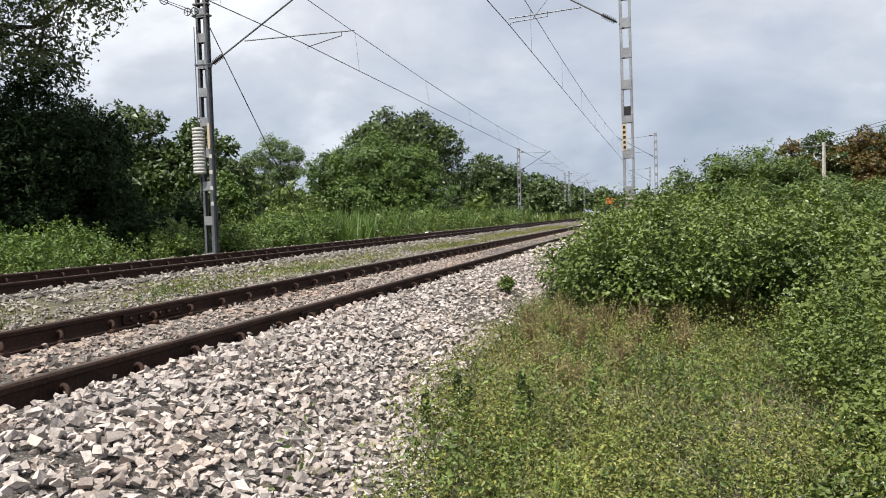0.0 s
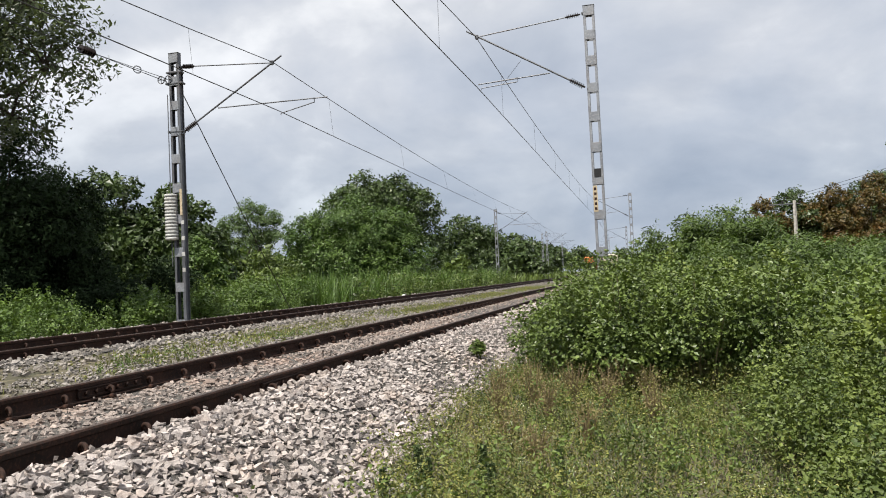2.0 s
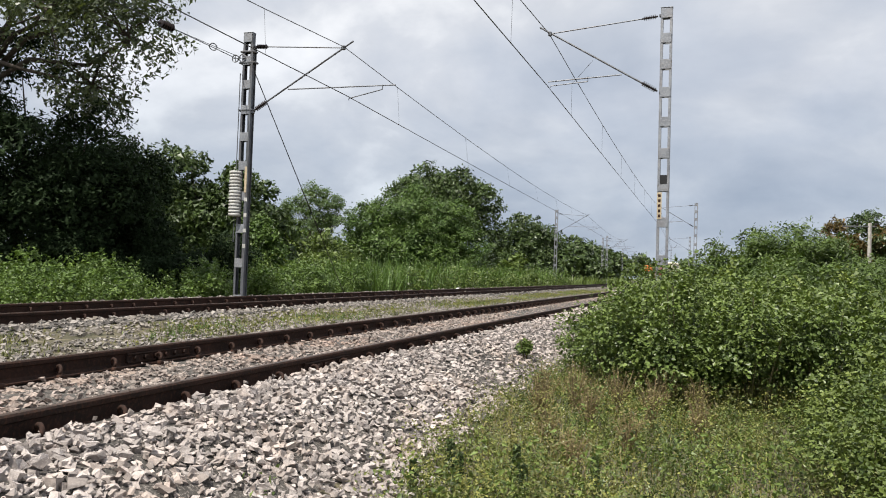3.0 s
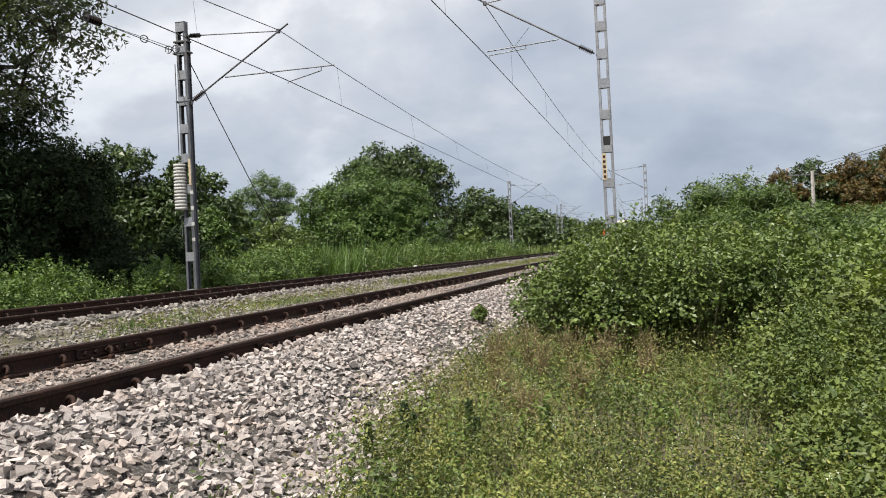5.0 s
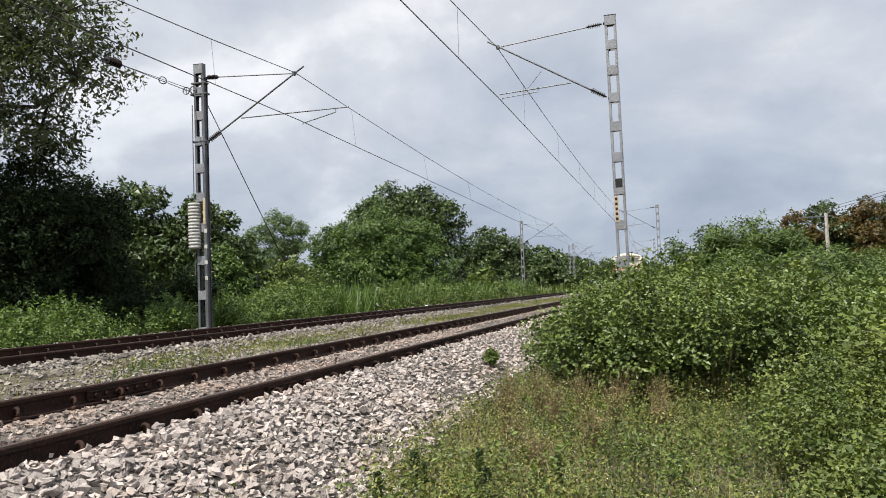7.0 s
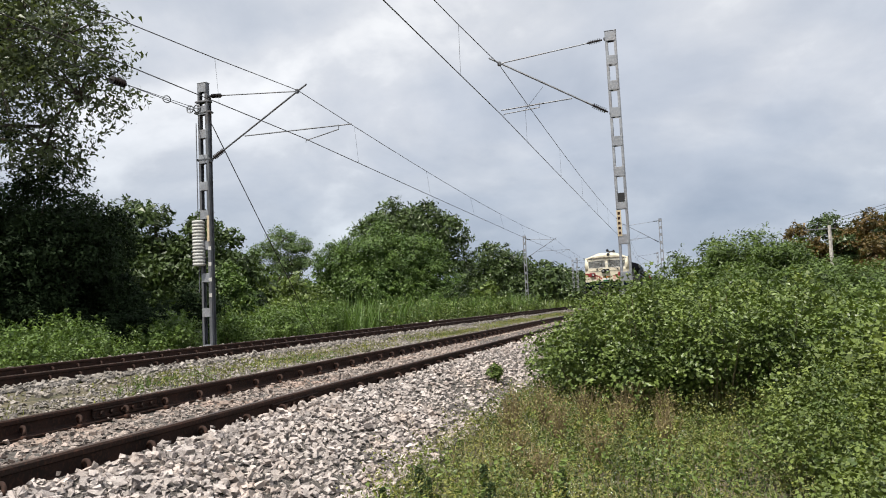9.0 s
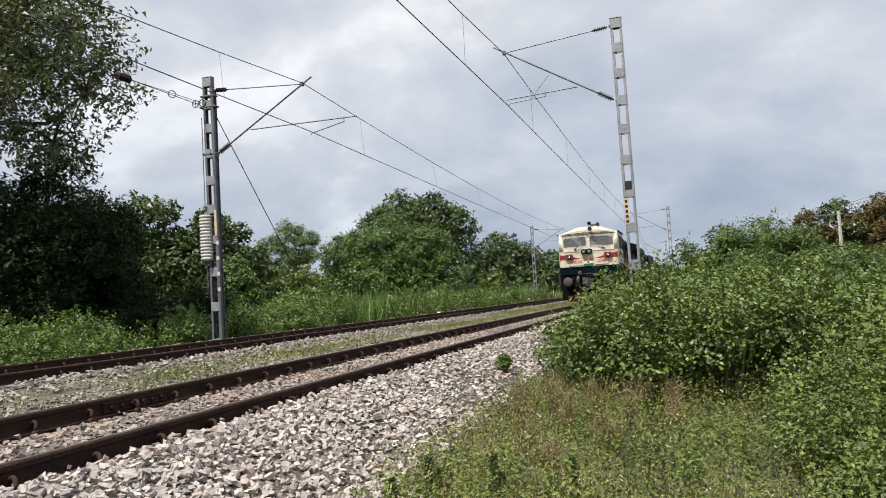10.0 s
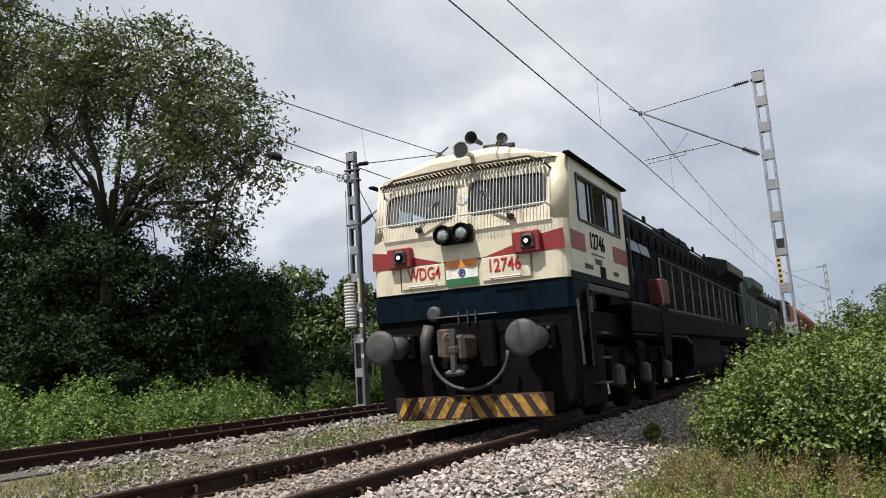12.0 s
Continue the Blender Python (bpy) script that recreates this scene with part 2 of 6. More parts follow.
# ---- mesh tools ----
class Geo:
    """Collects vertices and faces of one mesh."""

    def __init__(self):
        self.v, self.f = [], []

    def add(self, verts, faces, m=None):
        n = len(self.v)
        self.v += [tuple(m @ Vector(p)) if m else tuple(p) for p in verts]
        self.f += [tuple(i + n for i in q) for q in faces]
        return self

    def box(self, x, y, z, sx, sy, sz, bev=0.0, m=None):
        """A box about its centre, with chamfered edges."""
        hx, hy, hz = sx / 2, sy / 2, sz / 2
        b = min(bev, 0.45 * min(sx, sy, sz))
        if b <= 0:
            vs = [(x + i * hx, y + j * hy, z + k * hz) for k in (-1, 1) for j in (-1, 1) for i in (-1, 1)]
            return self.add(vs, [(0, 2, 3, 1), (4, 5, 7, 6), (0, 1, 5, 4), (2, 6, 7, 3), (0, 4, 6, 2), (1, 3, 7, 5)], m)
        rings = []
        for zz, c in ((-hz, b), (-hz + b, 0), (hz - b, 0), (hz, b)):
            ax, ay = hx - c, hy - c
            rings.append([(x - ax + b, y - ay, z + zz), (x + ax - b, y - ay, z + zz), (x + ax, y - ay + b, z + zz), (x + ax, y + ay - b, z + zz),
                          (x + ax - b, y + ay, z + zz), (x - ax + b, y + ay, z + zz), (x - ax, y + ay - b, z + zz), (x - ax, y - ay + b, z + zz)])
        return self.loft(rings, True, True, m)

    def loft(self, rings, closed=True, caps=True, m=None):
        n = len(rings[0])
        vs = [p for r in rings for p in r]
        fs = []
        for k in range(len(rings) - 1):
            for i in range(n if closed else n - 1):
                j = (i + 1) % n
                fs.append((k * n + i, k * n + j, (k + 1) * n + j, (k + 1) * n + i))
        if caps:
            fs.append(tuple(range(n - 1, -1, -1)))
            fs.append(tuple(range((len(rings) - 1) * n, len(rings) * n)))
        return self.add(vs, fs, m)

    def tube(self, pts, radii, n=8, caps=True, m=None):
        pts = [Vector(p) for p in pts]
        if isinstance(radii, (int, float)):
            radii = [radii] * len(pts)
        rings = []
        side = None
        for i, p in enumerate(pts):
            d = (pts[min(i + 1, len(pts) - 1)] - pts[max(i - 1, 0)]).normalized()
            if side is None:
                side = d.cross(Vector((0, 0, 1)) if abs(d.z) < 0.9 else Vector((1, 0, 0))).normalized()
            side = (side - d * side.dot(d)).normalized()
            up = d.cross(side)
            rings.append([tuple(p + (side * math.cos(2 * math.pi * k / n) + up * math.sin(2 * math.pi * k / n)) * radii[i]) for k in range(n)])
        return self.loft(rings, True, caps, m)

    def lathe(self, prof, n=16, m=None):
        """prof: rows (radius, height) turned about z."""
        rings = [[(max(r, 1e-4) * math.cos(2 * math.pi * k / n), max(r, 1e-4) * math.sin(2 * math.pi * k / n), z) for k in range(n)] for r, z in prof]
        return self.loft(rings, True, True, m)

    def mesh(self, name, mat, smooth=False):
        me = bpy.data.meshes.new(name)
        me.from_pydata(self.v, [], self.f)
        me.materials.append(mat)
        if smooth:
            me.polygons.foreach_set("use_smooth", [True] * len(me.polygons))
        me.update()
        return me


def part(name, geo, mat, parent=None, label="", smooth=False, m=None):
    """One mesh object under a thing or a part."""
    ob = new(name, geo if isinstance(geo, bpy.types.Mesh) else geo.mesh(name, mat, smooth))
    if parent is not None:
        ob.parent = parent
    if m is not None:
        ob.matrix_basis = m
    if label:
        ob["label"] = label
    return ob


def thing(name, label, category, group="", m=None, kind=""):
    ob = new(name)
    ob.empty_display_size = 0.2
    if m is not None:
        ob.matrix_basis = m
    return tagged(ob, label, category, group, kind)


def raw_mesh(name, verts, faces, mat, smooth=False):
    """A mesh from numpy arrays; faces all have the same number of corners."""
    me = bpy.data.meshes.new(name)
    n, k = faces.shape
    me.vertices.add(len(verts))
    me.vertices.foreach_set("co", np.ascontiguousarray(verts, np.float32).ravel())
    me.loops.add(n * k)
    me.loops.foreach_set("vertex_index", np.ascontiguousarray(faces, np.int32).ravel())
    me.polygons.add(n)
    me.polygons.foreach_set("loop_start", np.arange(0, n * k, k, dtype=np.int32))
    me.polygons.foreach_set("use_smooth", np.full(n, smooth))
    for one in mat if isinstance(mat, (list, tuple)) else [mat]:
        me.materials.append(one)
    me.update(calc_edges=True)
    me.validate()
    return me


RNG = np.random.default_rng(7)


def unit(a):
    return a / np.maximum(np.linalg.norm(a, axis=1, keepdims=True), 1e-9)


def leaves(name, at, size, mat, out=None, up=0.5, aspect=0.6, fold=0.22, spread=0.75, simple=False):
    """Folded lozenge leaves at the given places; out: the way they tend to face; simple: one triangle each."""
    n = len(at)
    size = np.broadcast_to(size, (n,)) * RNG.uniform(0.65, 1.3, n)
    nor = RNG.normal(0, spread, (n, 3)) + np.array([0, 0, up])
    if out is not None:
        nor = nor + out * 0.7
    nor = unit(nor)
    tip = unit(np.cross(nor, RNG.normal(0, 1, (n, 3))))
    side = np.cross(nor, tip)
    a = at - tip * size[:, None] * 0.5
    c = at + tip * size[:, None] * 0.5
    w = side * (size * aspect * 0.5)[:, None]
    lift = nor * (size * fold * 0.5)[:, None]
    mid = at - tip * (size * 0.1)[:, None]
    if simple:
        verts = np.stack([a + w, a - w, c], 1).reshape(-1, 3)
        return raw_mesh(name, verts, np.arange(n * 3).reshape(-1, 3), mat)
    verts = np.stack([a, mid + w + lift, c, mid - w + lift], 1).reshape(-1, 3)
    base = np.arange(n)[:, None] * 4
    faces = np.concatenate([base + [0, 1, 2], base + [0, 2, 3]], 1).reshape(-1, 3)
    return raw_mesh(name, verts, faces, mat)


def blades(name, at, height, width, mat, lean=0.35, bend=0.4):
    """Tapered bent blades of grass, three segments each."""
    n = len(at)
    h = np.broadcast_to(height, (n,)) * RNG.uniform(0.55, 1.2, n)
    ang = RNG.uniform(0, 2 * np.pi, n)
    d = np.stack([np.cos(ang), np.sin(ang), 0 * ang], 1)
    s = np.stack([-np.sin(ang), np.cos(ang), 0 * ang], 1) * (np.broadcast_to(width, (n,)) * 0.5)[:, None]
    l = RNG.uniform(0, lean, n)
    b = RNG.uniform(0, bend, n)
    rows = []
    for f, wf in ((0, 1.0), (0.5, 0.8), (1.0, 0.08)):
        c = at + d * (h * (l * f + b * f * f))[:, None] + np.array([0, 0, 1.0]) * (h * (f - 0.35 * b * f * f))[:, None]
        rows += [c - s * wf, c + s * wf]
    verts = np.stack(rows, 1).reshape(-1, 3)
    base = np.arange(n)[:, None] * 6
    faces = np.concatenate([base + q for q in ([0, 1, 3, 2], [2, 3, 5, 4])], 1).reshape(-1, 4)
    return raw_mesh(name, verts, faces, mat)


# ---- the lie of the land ----
NEAR_X, FAR_X, GAUGE = -4.377, -9.80, 1.676


def bend(y):
    """Far off, both tracks swing gently to the left."""
    return -np.maximum(np.asarray(y, float) - 75.0, 0) ** 2 / 3200.0


PROFILE = [(-3000, -3.0), (-80, -1.6), (-22, -1.0), (-15, -0.5), (-12.9, -0.2), (-12.3, -0.1), (-11.3, -0.14), (-10.7, -0.17), (-9.05, -0.17), (-8.85, -0.10), (-8.3, -0.10), (-7.6, -0.15), (-7.2, -0.17),
           (-6.2, -0.18), (-5.3, -0.20), (-3.62, -0.19), (-3.47, -0.135), (-2.95, -0.19), (-2.15, -0.53), (-1.75, -0.60), (0, -0.64), (4, -0.62), (30, -0.7), (3000, -3.0)]
PX, PZ = np.array([p[0] for p in PROFILE]), np.array([p[1] for p in PROFILE])


def land(x, y):
    x, y = np.asarray(x, float), np.asarray(y, float)
    z = np.interp(x - bend(y), PX, PZ)
    soft = np.clip((np.abs(x + 7) - 6.0) / 4.0, 0, 1)
    return z + soft * (0.06 * np.sin(x * 1.3 + 0.7 * y) + 0.05 * np.sin(y * 0.9 - 0.5 * x))


def sheet(name, xs, ys, lift, mat, follow=True):
    xs, ys = np.asarray(xs, float), np.asarray(ys, float)
    gx, gy = np.meshgrid(xs, ys)
    gx = gx + bend(gy) * (1.0 if follow else 0.0)
    gz = land(gx, gy) + lift
    verts = np.stack([gx, gy, gz], -1).reshape(-1, 3)
    n, k = len(xs), len(ys)
    i = (np.arange(k - 1)[:, None] * n + np.arange(n - 1)[None, :]).reshape(-1, 1)
    return raw_mesh(name, verts, np.concatenate([i, i + 1, i + 1 + n, i + n], 1), mat, True)


YS = np.concatenate([[-3000, -800, -200, -60], np.arange(-20, 40, 0.5), np.arange(40, 120, 2.0), np.arange(120, 420, 10.0), [500, 800, 1500, 3000]])
XS = np.concatenate([[-3000, -1000, -300, -100, -60, -40, -30, -25], np.arange(-22, 10, 0.35), [12, 16, 22, 30, 50, 90, 200, 600, 3000]])
ground = part("ground", sheet("ground", XS, YS, 0.0, M_SOIL, False), M_SOIL)
tagged(ground, "uneven brown soil under grass and weeds beside the railway", "ground", kind="structure")

BY = np.concatenate([np.arange(-30, 30, 0.4), np.arange(30, 120, 1.5), np.arange(120, 260, 5.0)])
near_ballast = part("ballast_bed", sheet("near_bed", np.arange(-6.25, -1.95, 0.12), BY, 0.012, M_SHADE_BED), M_SHADE_BED)
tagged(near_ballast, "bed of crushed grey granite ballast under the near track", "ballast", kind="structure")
far_ballast = part("ballast_bed", sheet("far_bed", np.arange(-12.5, -8.1, 0.12), BY, 0.012, M_SHADE_BED), M_SHADE_BED)
tagged(far_ballast, "bed of crushed grey ballast under the far track", "ballast", kind="structure")


# ---- tracks ----
RAIL = [(-0.075, -0.172), (0.075, -0.172), (0.075, -0.158), (0.022, -0.146), (0.0085, -0.128), (0.0085, -0.052), (0.034, -0.040), (0.036, -0.010), (0.028, -0.001), (-0.028, -0.001),
        (-0.036, -0.010), (-0.034, -0.040), (-0.0085, -0.052), (-0.0085, -0.128), (-0.022, -0.146), (-0.075, -0.158)]
RAIL_Y = np.concatenate([np.arange(-40, 75, 5.0), np.arange(75, 270, 6.0)])


def rail_mesh(x0):
    g = Geo()
    g.loft([[(x0 + float(bend(y)) + px, float(y), pz) for px, pz in RAIL] for y in RAIL_Y])
    return g


def band_mesh(x0):
    g = Geo()
    g.loft([[(x0 + float(bend(y)) + a, float(y), b) for a, b in ((-0.022, -0.004), (0.022, -0.004), (0.022, 0.0015), (-0.022, 0.0015))] for y in RAIL_Y])
    return g


def sleeper_mesh():
    g = Geo()
    rows = []
    for x, w, top in ((-1.37, 0.115, -0.18), (-0.95, 0.125, -0.176), (-0.7, 0.125, -0.178), (0.0, 0.10, -0.21), (0.7, 0.125, -0.178), (0.95, 0.125, -0.176), (1.37, 0.115, -0.18)):
        rows.append([(x, -w - 0.02, -0.38), (x, w + 0.02, -0.38), (x, w, top - 0.02), (x, w - 0.02, top), (x, -w + 0.02, top), (x, -w, top - 0.02)])
    return g.loft(rows).mesh("sleeper", M_SLEEPER)


def clip_mesh():
    """A sprung steel rail clip on its shoulder."""
    g = Geo()
    g.box(0.105, 0, -0.163, 0.05, 0.09, 0.05, 0.008)
    pts = []
    for k in range(11):
        a = -0.3 + k / 10 * 5.0
        pts.append((0.09 + 0.052 * math.cos(a), -0.06 + 0.12 * k / 10, -0.112 + 0.046 * math.sin(a)))
    g.tube(pts, 0.0145, 6)
    return g.mesh("rail_clip", M_RAIL, True)


def fishplate_geo():
    g = Geo()
    prof = [(0.012, -0.135), (0.045, -0.140), (0.045, -0.125), (0.030, -0.115), (0.030, -0.072), (0.042, -0.058), (0.030, -0.045), (0.012, -0.05)]
    g.loft([[(a, y, b) for a, b in prof] for y in (-0.46, 0.46)])
    for y in (-0.36, -0.22, -0.08, 0.08, 0.22, 0.36):
        g.tube([(0.028, y, -0.094), (0.062, y, -0.094)], 0.022, 6)
    return g


SLEEPER, CLIP = sleeper_mesh(), clip_mesh()


def build_track(x0, label, joints, near):
    t = thing("railway_track", label, "railway track", "pair of tracks", kind="structure")
    for s in (-1, 1):
        rail = part("rail", rail_mesh(x0 + s * GAUGE / 2), M_RAIL, t, "rust-brown flat-bottomed steel rail")
        part("running_band", band_mesh(x0 + s * GAUGE / 2), M_RAILTOP, rail, "worn darker running surface")
        for jy in joints[s]:
            for side in (-1, 1):
                part("fishplate", fishplate_geo(), M_RAIL, rail, "", m=pose(x0 + s * GAUGE / 2, jy, 0, 0, 0, 0 if side > 0 else 180))
    y = -4.0
    k = 0
    while y < 70:
        sl = part("sleeper", SLEEPER, None, t, m=pose(x0 + random.uniform(-0.01, 0.01), y, 0))
        if near and 2.5 < y < 32 or (not near and 9 < y < 30):
            for s in (-1, 1):
                for side in (-1, 1):
                    part("rail_clip", CLIP, None, sl, m=pose(s * GAUGE / 2, 0, 0, 0, 0, 0 if side > 0 else 180))
        y += 0.61
        k += 1
    return t


near_track = build_track(NEAR_X, "rusty broad-gauge track on grey ballast, used by the train", {-1: [6.45], 1: [6.75]}, True)
far_track = build_track(FAR_X, "rusty broad-gauge track on grey ballast, empty", {-1: [], 1: [14.0]}, False)
far_track.matrix_basis = pose(0, 0, 0.05)


# ---- ballast stones ----
BOX_V = np.array([(i, j, k) for k in (-1, 1) for j in (-1, 1) for i in (-1, 1)], float) * 0.72
BOX_F = np.array([(0, 2, 3), (0, 3, 1), (4, 5, 7), (4, 7, 6), (0, 1, 5), (0, 5, 4), (2, 6, 7), (2, 7, 3), (0, 4, 6), (0, 6, 2), (1, 3, 7), (1, 7, 5)])
# broken angular stones: blocks with shifted corners, tapered and split along a few planes
SHAPES = []
for k in range(24):
    v = BOX_V * RNG.uniform(0.66, 1.2, (8, 1)) + RNG.normal(0, 0.14, (8, 3))
    for n in unit(RNG.normal(0, 1, (2, 3))):
        v = v - np.maximum(v @ n - RNG.uniform(0.38, 0.75), 0)[:, None] * n
    SHAPES.append(v)
SHAPES = np.array(SHAPES)


def turns(n):
    q = unit(RNG.normal(0, 1, (n, 4)))
    w, x, y, z = q.T
    return np.stack([np.stack([1 - 2 * (y * y + z * z), 2 * (x * y - z * w), 2 * (x * z + y * w)], -1), np.stack([2 * (x * y + z * w), 1 - 2 * (x * x + z * z), 2 * (y * z - x * w)], -1),
                     np.stack([2 * (x * z - y * w), 2 * (y * z + x * w), 1 - 2 * (x * x + y * y)], -1)], 1)


def stones_at(name, at, radius, mat):
    n = len(at)
    v = SHAPES[RNG.integers(0, 24, n)] * RNG.uniform(0.58, 1.4, (n, 1, 3)) * np.broadcast_to(radius, (n,))[:, None, None]
    v = np.einsum("nij,nkj->nki", turns(n), v)
    v[:, :, 2] *= 0.74
    v = v + at[:, None, :]
    f = BOX_F[None] + (np.arange(n) * 8)[:, None, None]
    return raw_mesh(name, v.reshape(-1, 3), f.reshape(-1, 3), mat)


def scatter(x0, x1, y0, y1, per_m2, lift=0.02, jitter=0.02):
    n = int((x1 - x0) * (y1 - y0) * per_m2)
    x, y = RNG.uniform(x0, x1, n), RNG.uniform(y0, y1, n)
    x = x + bend(y)
    return np.stack([x, y, land(x, y) + lift + RNG.normal(0, jitter, n)], 1)


def off_rails(p, x0):
    d = np.minimum(np.abs(p[:, 0] - bend(p[:, 1]) - x0 + GAUGE / 2), np.abs(p[:, 0] - bend(p[:, 1]) - x0 - GAUGE / 2))
    return p[d > 0.105]


def toe(y):
    """Where the stones of the near ballast end and the verge begins."""
    return np.interp(y, [2.5, 3.6, 5.4, 7.5, 12, 25], [-1.55, -1.68, -2.1, -2.3, -2.25, -2.3])


def ragged(p, x_edge, width):
    """Thins the stones out beyond a wavering edge."""
    e = (toe(p[:, 1]) if x_edge is None else x_edge) + 0.08 * np.sin(p[:, 1] * 1.7) + 0.08 * np.sin(p[:, 1] * 4.1 + 1)
    return p[RNG.uniform(0, 1, len(p)) > np.clip((p[:, 0] - bend(p[:, 1]) - e) / width, 0, 1)]


slope = off_rails(ragged(np.concatenate([scatter(-3.5, -1.35, 2.0, 8, 900, 0.016, 0.02), scatter(-3.5, -1.35, 8, 17, 370, 0.016, 0.018)]), None, 0.3), NEAR_X)
sel = (slope[:, 1] > 3.2) & (slope[:, 1] < 4.6) & (slope[:, 0] > -3.0)
close = slope[sel][:280]
rest = np.concatenate([slope[~sel], slope[sel][280:]])
toe_bed = part("bed_edge", sheet("toe_bed", np.arange(-2.1, -1.44, 0.1), np.arange(-6, 4.6, 0.4), 0.016, M_SHADE_BED), M_SHADE_BED, near_ballast)
part("stones", stones_at("slope_stones", rest, RNG.uniform(0.015, 0.036, len(rest)), M_STONE), M_STONE, near_ballast)["kind"] = "stuff"
for k in range(12):
    part("stone", stones_at("stone", np.zeros((1, 3)), 0.033, M_STONE_OBJ), None, near_ballast, m=pose(-2.6 + 0.1 * k, 3.0, float(land(-2.6 + 0.1 * k, 3.0)) + 0.03))
kept = [o.data for o in bpy.data.objects if o.name.startswith("stone") and o.parent == near_ballast and len(o.data.vertices) == 8]
for k, p in enumerate(close):
    r = random.uniform(0.6, 1.05)
    o = part("stone", kept[k % len(kept)], None, near_ballast)
    o.matrix_basis = Matrix.LocRotScale(Vector([float(c) for c in p]), Euler([random.uniform(0, 6.28) for _ in range(3)]), (r, r, r * 0.8))
behind = off_rails(np.concatenate([scatter(-3.5, -1.6, -12, 2, 110, 0.016, 0.018), scatter(-6.4, -3.55, -12, 2, 60, 0.008, 0.016)]), NEAR_X)
part("stones", stones_at("stones_behind", behind, RNG.uniform(0.03, 0.055, len(behind)), M_STONE), M_STONE, near_ballast)["kind"] = "stuff"
mid = off_rails(ragged(scatter(-3.5, -1.7, 17, 45, 130, 0.02, 0.02), None, 0.3), NEAR_X)
part("stones", stones_at("slope_stones_mid", mid, RNG.uniform(0.04, 0.075, len(mid)), M_STONE), M_STONE, near_ballast)["kind"] = "stuff"
fars = off_rails(scatter(-6.0, -1.9, 45, 110, 22, 0.02, 0.02), NEAR_X)
part("stones", stones_at("slope_stones_far", fars, RNG.uniform(0.06, 0.12, len(fars)), M_STONE), M_STONE, near_ballast)["kind"] = "stuff"
inner = off_rails(np.concatenate([scatter(-5.2, -3.55, 2, 18, 400, 0.008, 0.016), scatter(-5.2, -3.55, 18, 45, 60, 0.005, 0.016)]), NEAR_X)
part("stones", stones_at("inner_stones", inner, RNG.uniform(0.015, 0.034, len(inner)), M_STONE_RUST), M_STONE_RUST, near_ballast, "rust-stained stones between the rails")["kind"] = "stuff"
verge = off_rails(ragged(np.concatenate([scatter(-7.2, -5.2, 3, 22, 240, 0.008, 0.014), scatter(-6.7, -5.2, 22, 45, 70, 0.012, 0.016)]), -5.0, 9), NEAR_X)
part("stones", stones_at("verge_stones", verge, RNG.uniform(0.014, 0.032, len(verge)), M_STONE_GREY), M_STONE_GREY, near_ballast)["kind"] = "stuff"
farb = off_rails(np.concatenate([scatter(-12.9, -7.4, 6, 30, 100, 0.012, 0.016), scatter(-12.6, -7.8, 30, 70, 18, 0.02, 0.025)]), FAR_X)
part("stones", stones_at("far_stones", farb, RNG.uniform(0.022, 0.046, len(farb)), M_STONE_GREY), M_STONE_GREY, far_ballast)["kind"] = "stuff"


# ---- overhead line ----
def strut_mast(x, y, top, base, label, width=0.30, face=0.0, steel=M_GALV):
    """Two channels tied by batten plates; the battens close up towards the foot."""
    t = thing("overhead_line_mast", label, "mast", "overhead line masts", pose(x, y, base, 0, 0, face))
    h = top - base
    for s in (-1, 1):
        g = Geo()
        c = s * width / 2
        g.box(c, 0, h / 2, 0.014, 0.15, h, 0.003)
        for k in (-1, 1):
            g.box(c - s * 0.028, k * 0.07, h / 2, 0.055, 0.010, h, 0.002)
        part("channel", g, steel, t)
    z = h - 0.14
    gap = 0.62
    while z > 0.2:
        for k in (-1, 1):
            g = Geo()
            g.box(0, k * 0.082, z, width - 0.02, 0.010, 0.24, 0.003)
            part("batten_plate", g, M_GALV, t)
        z -= gap + 0.0
        gap = min(gap * 1.06, 0.98)
    g = Geo()
    g.box(0, 0, h + 0.005, width + 0.03, 0.17, 0.012, 0.003)
    part("cap", g, M_GALV, t)
    return t


def insulator(a, b, n=7, r=0.062, core=0.022):
    """A ribbed solid-core insulator between two points."""
    a, b = Vector(a), Vector(b)
    m = Matrix.Translation(a) @ (b - a).to_track_quat("Z", "Y").to_matrix().to_4x4()
    l = (b - a).length
    prof = [(core, 0)]
    for k in range(n):
        z = l * (0.1 + 0.8 * (k + 0.5) / n)
        w = l * 0.8 / n * 0.28
        prof += [(core * 1.1, z - w), (r, z - w * 0.2), (r * 0.96, z + w * 0.35), (core * 1.1, z + w)]
    prof.append((core, l))
    return Geo().lathe(prof, 14, m)


def lerp(a, b, f):
    return tuple(Vector(a).lerp(Vector(b), f))


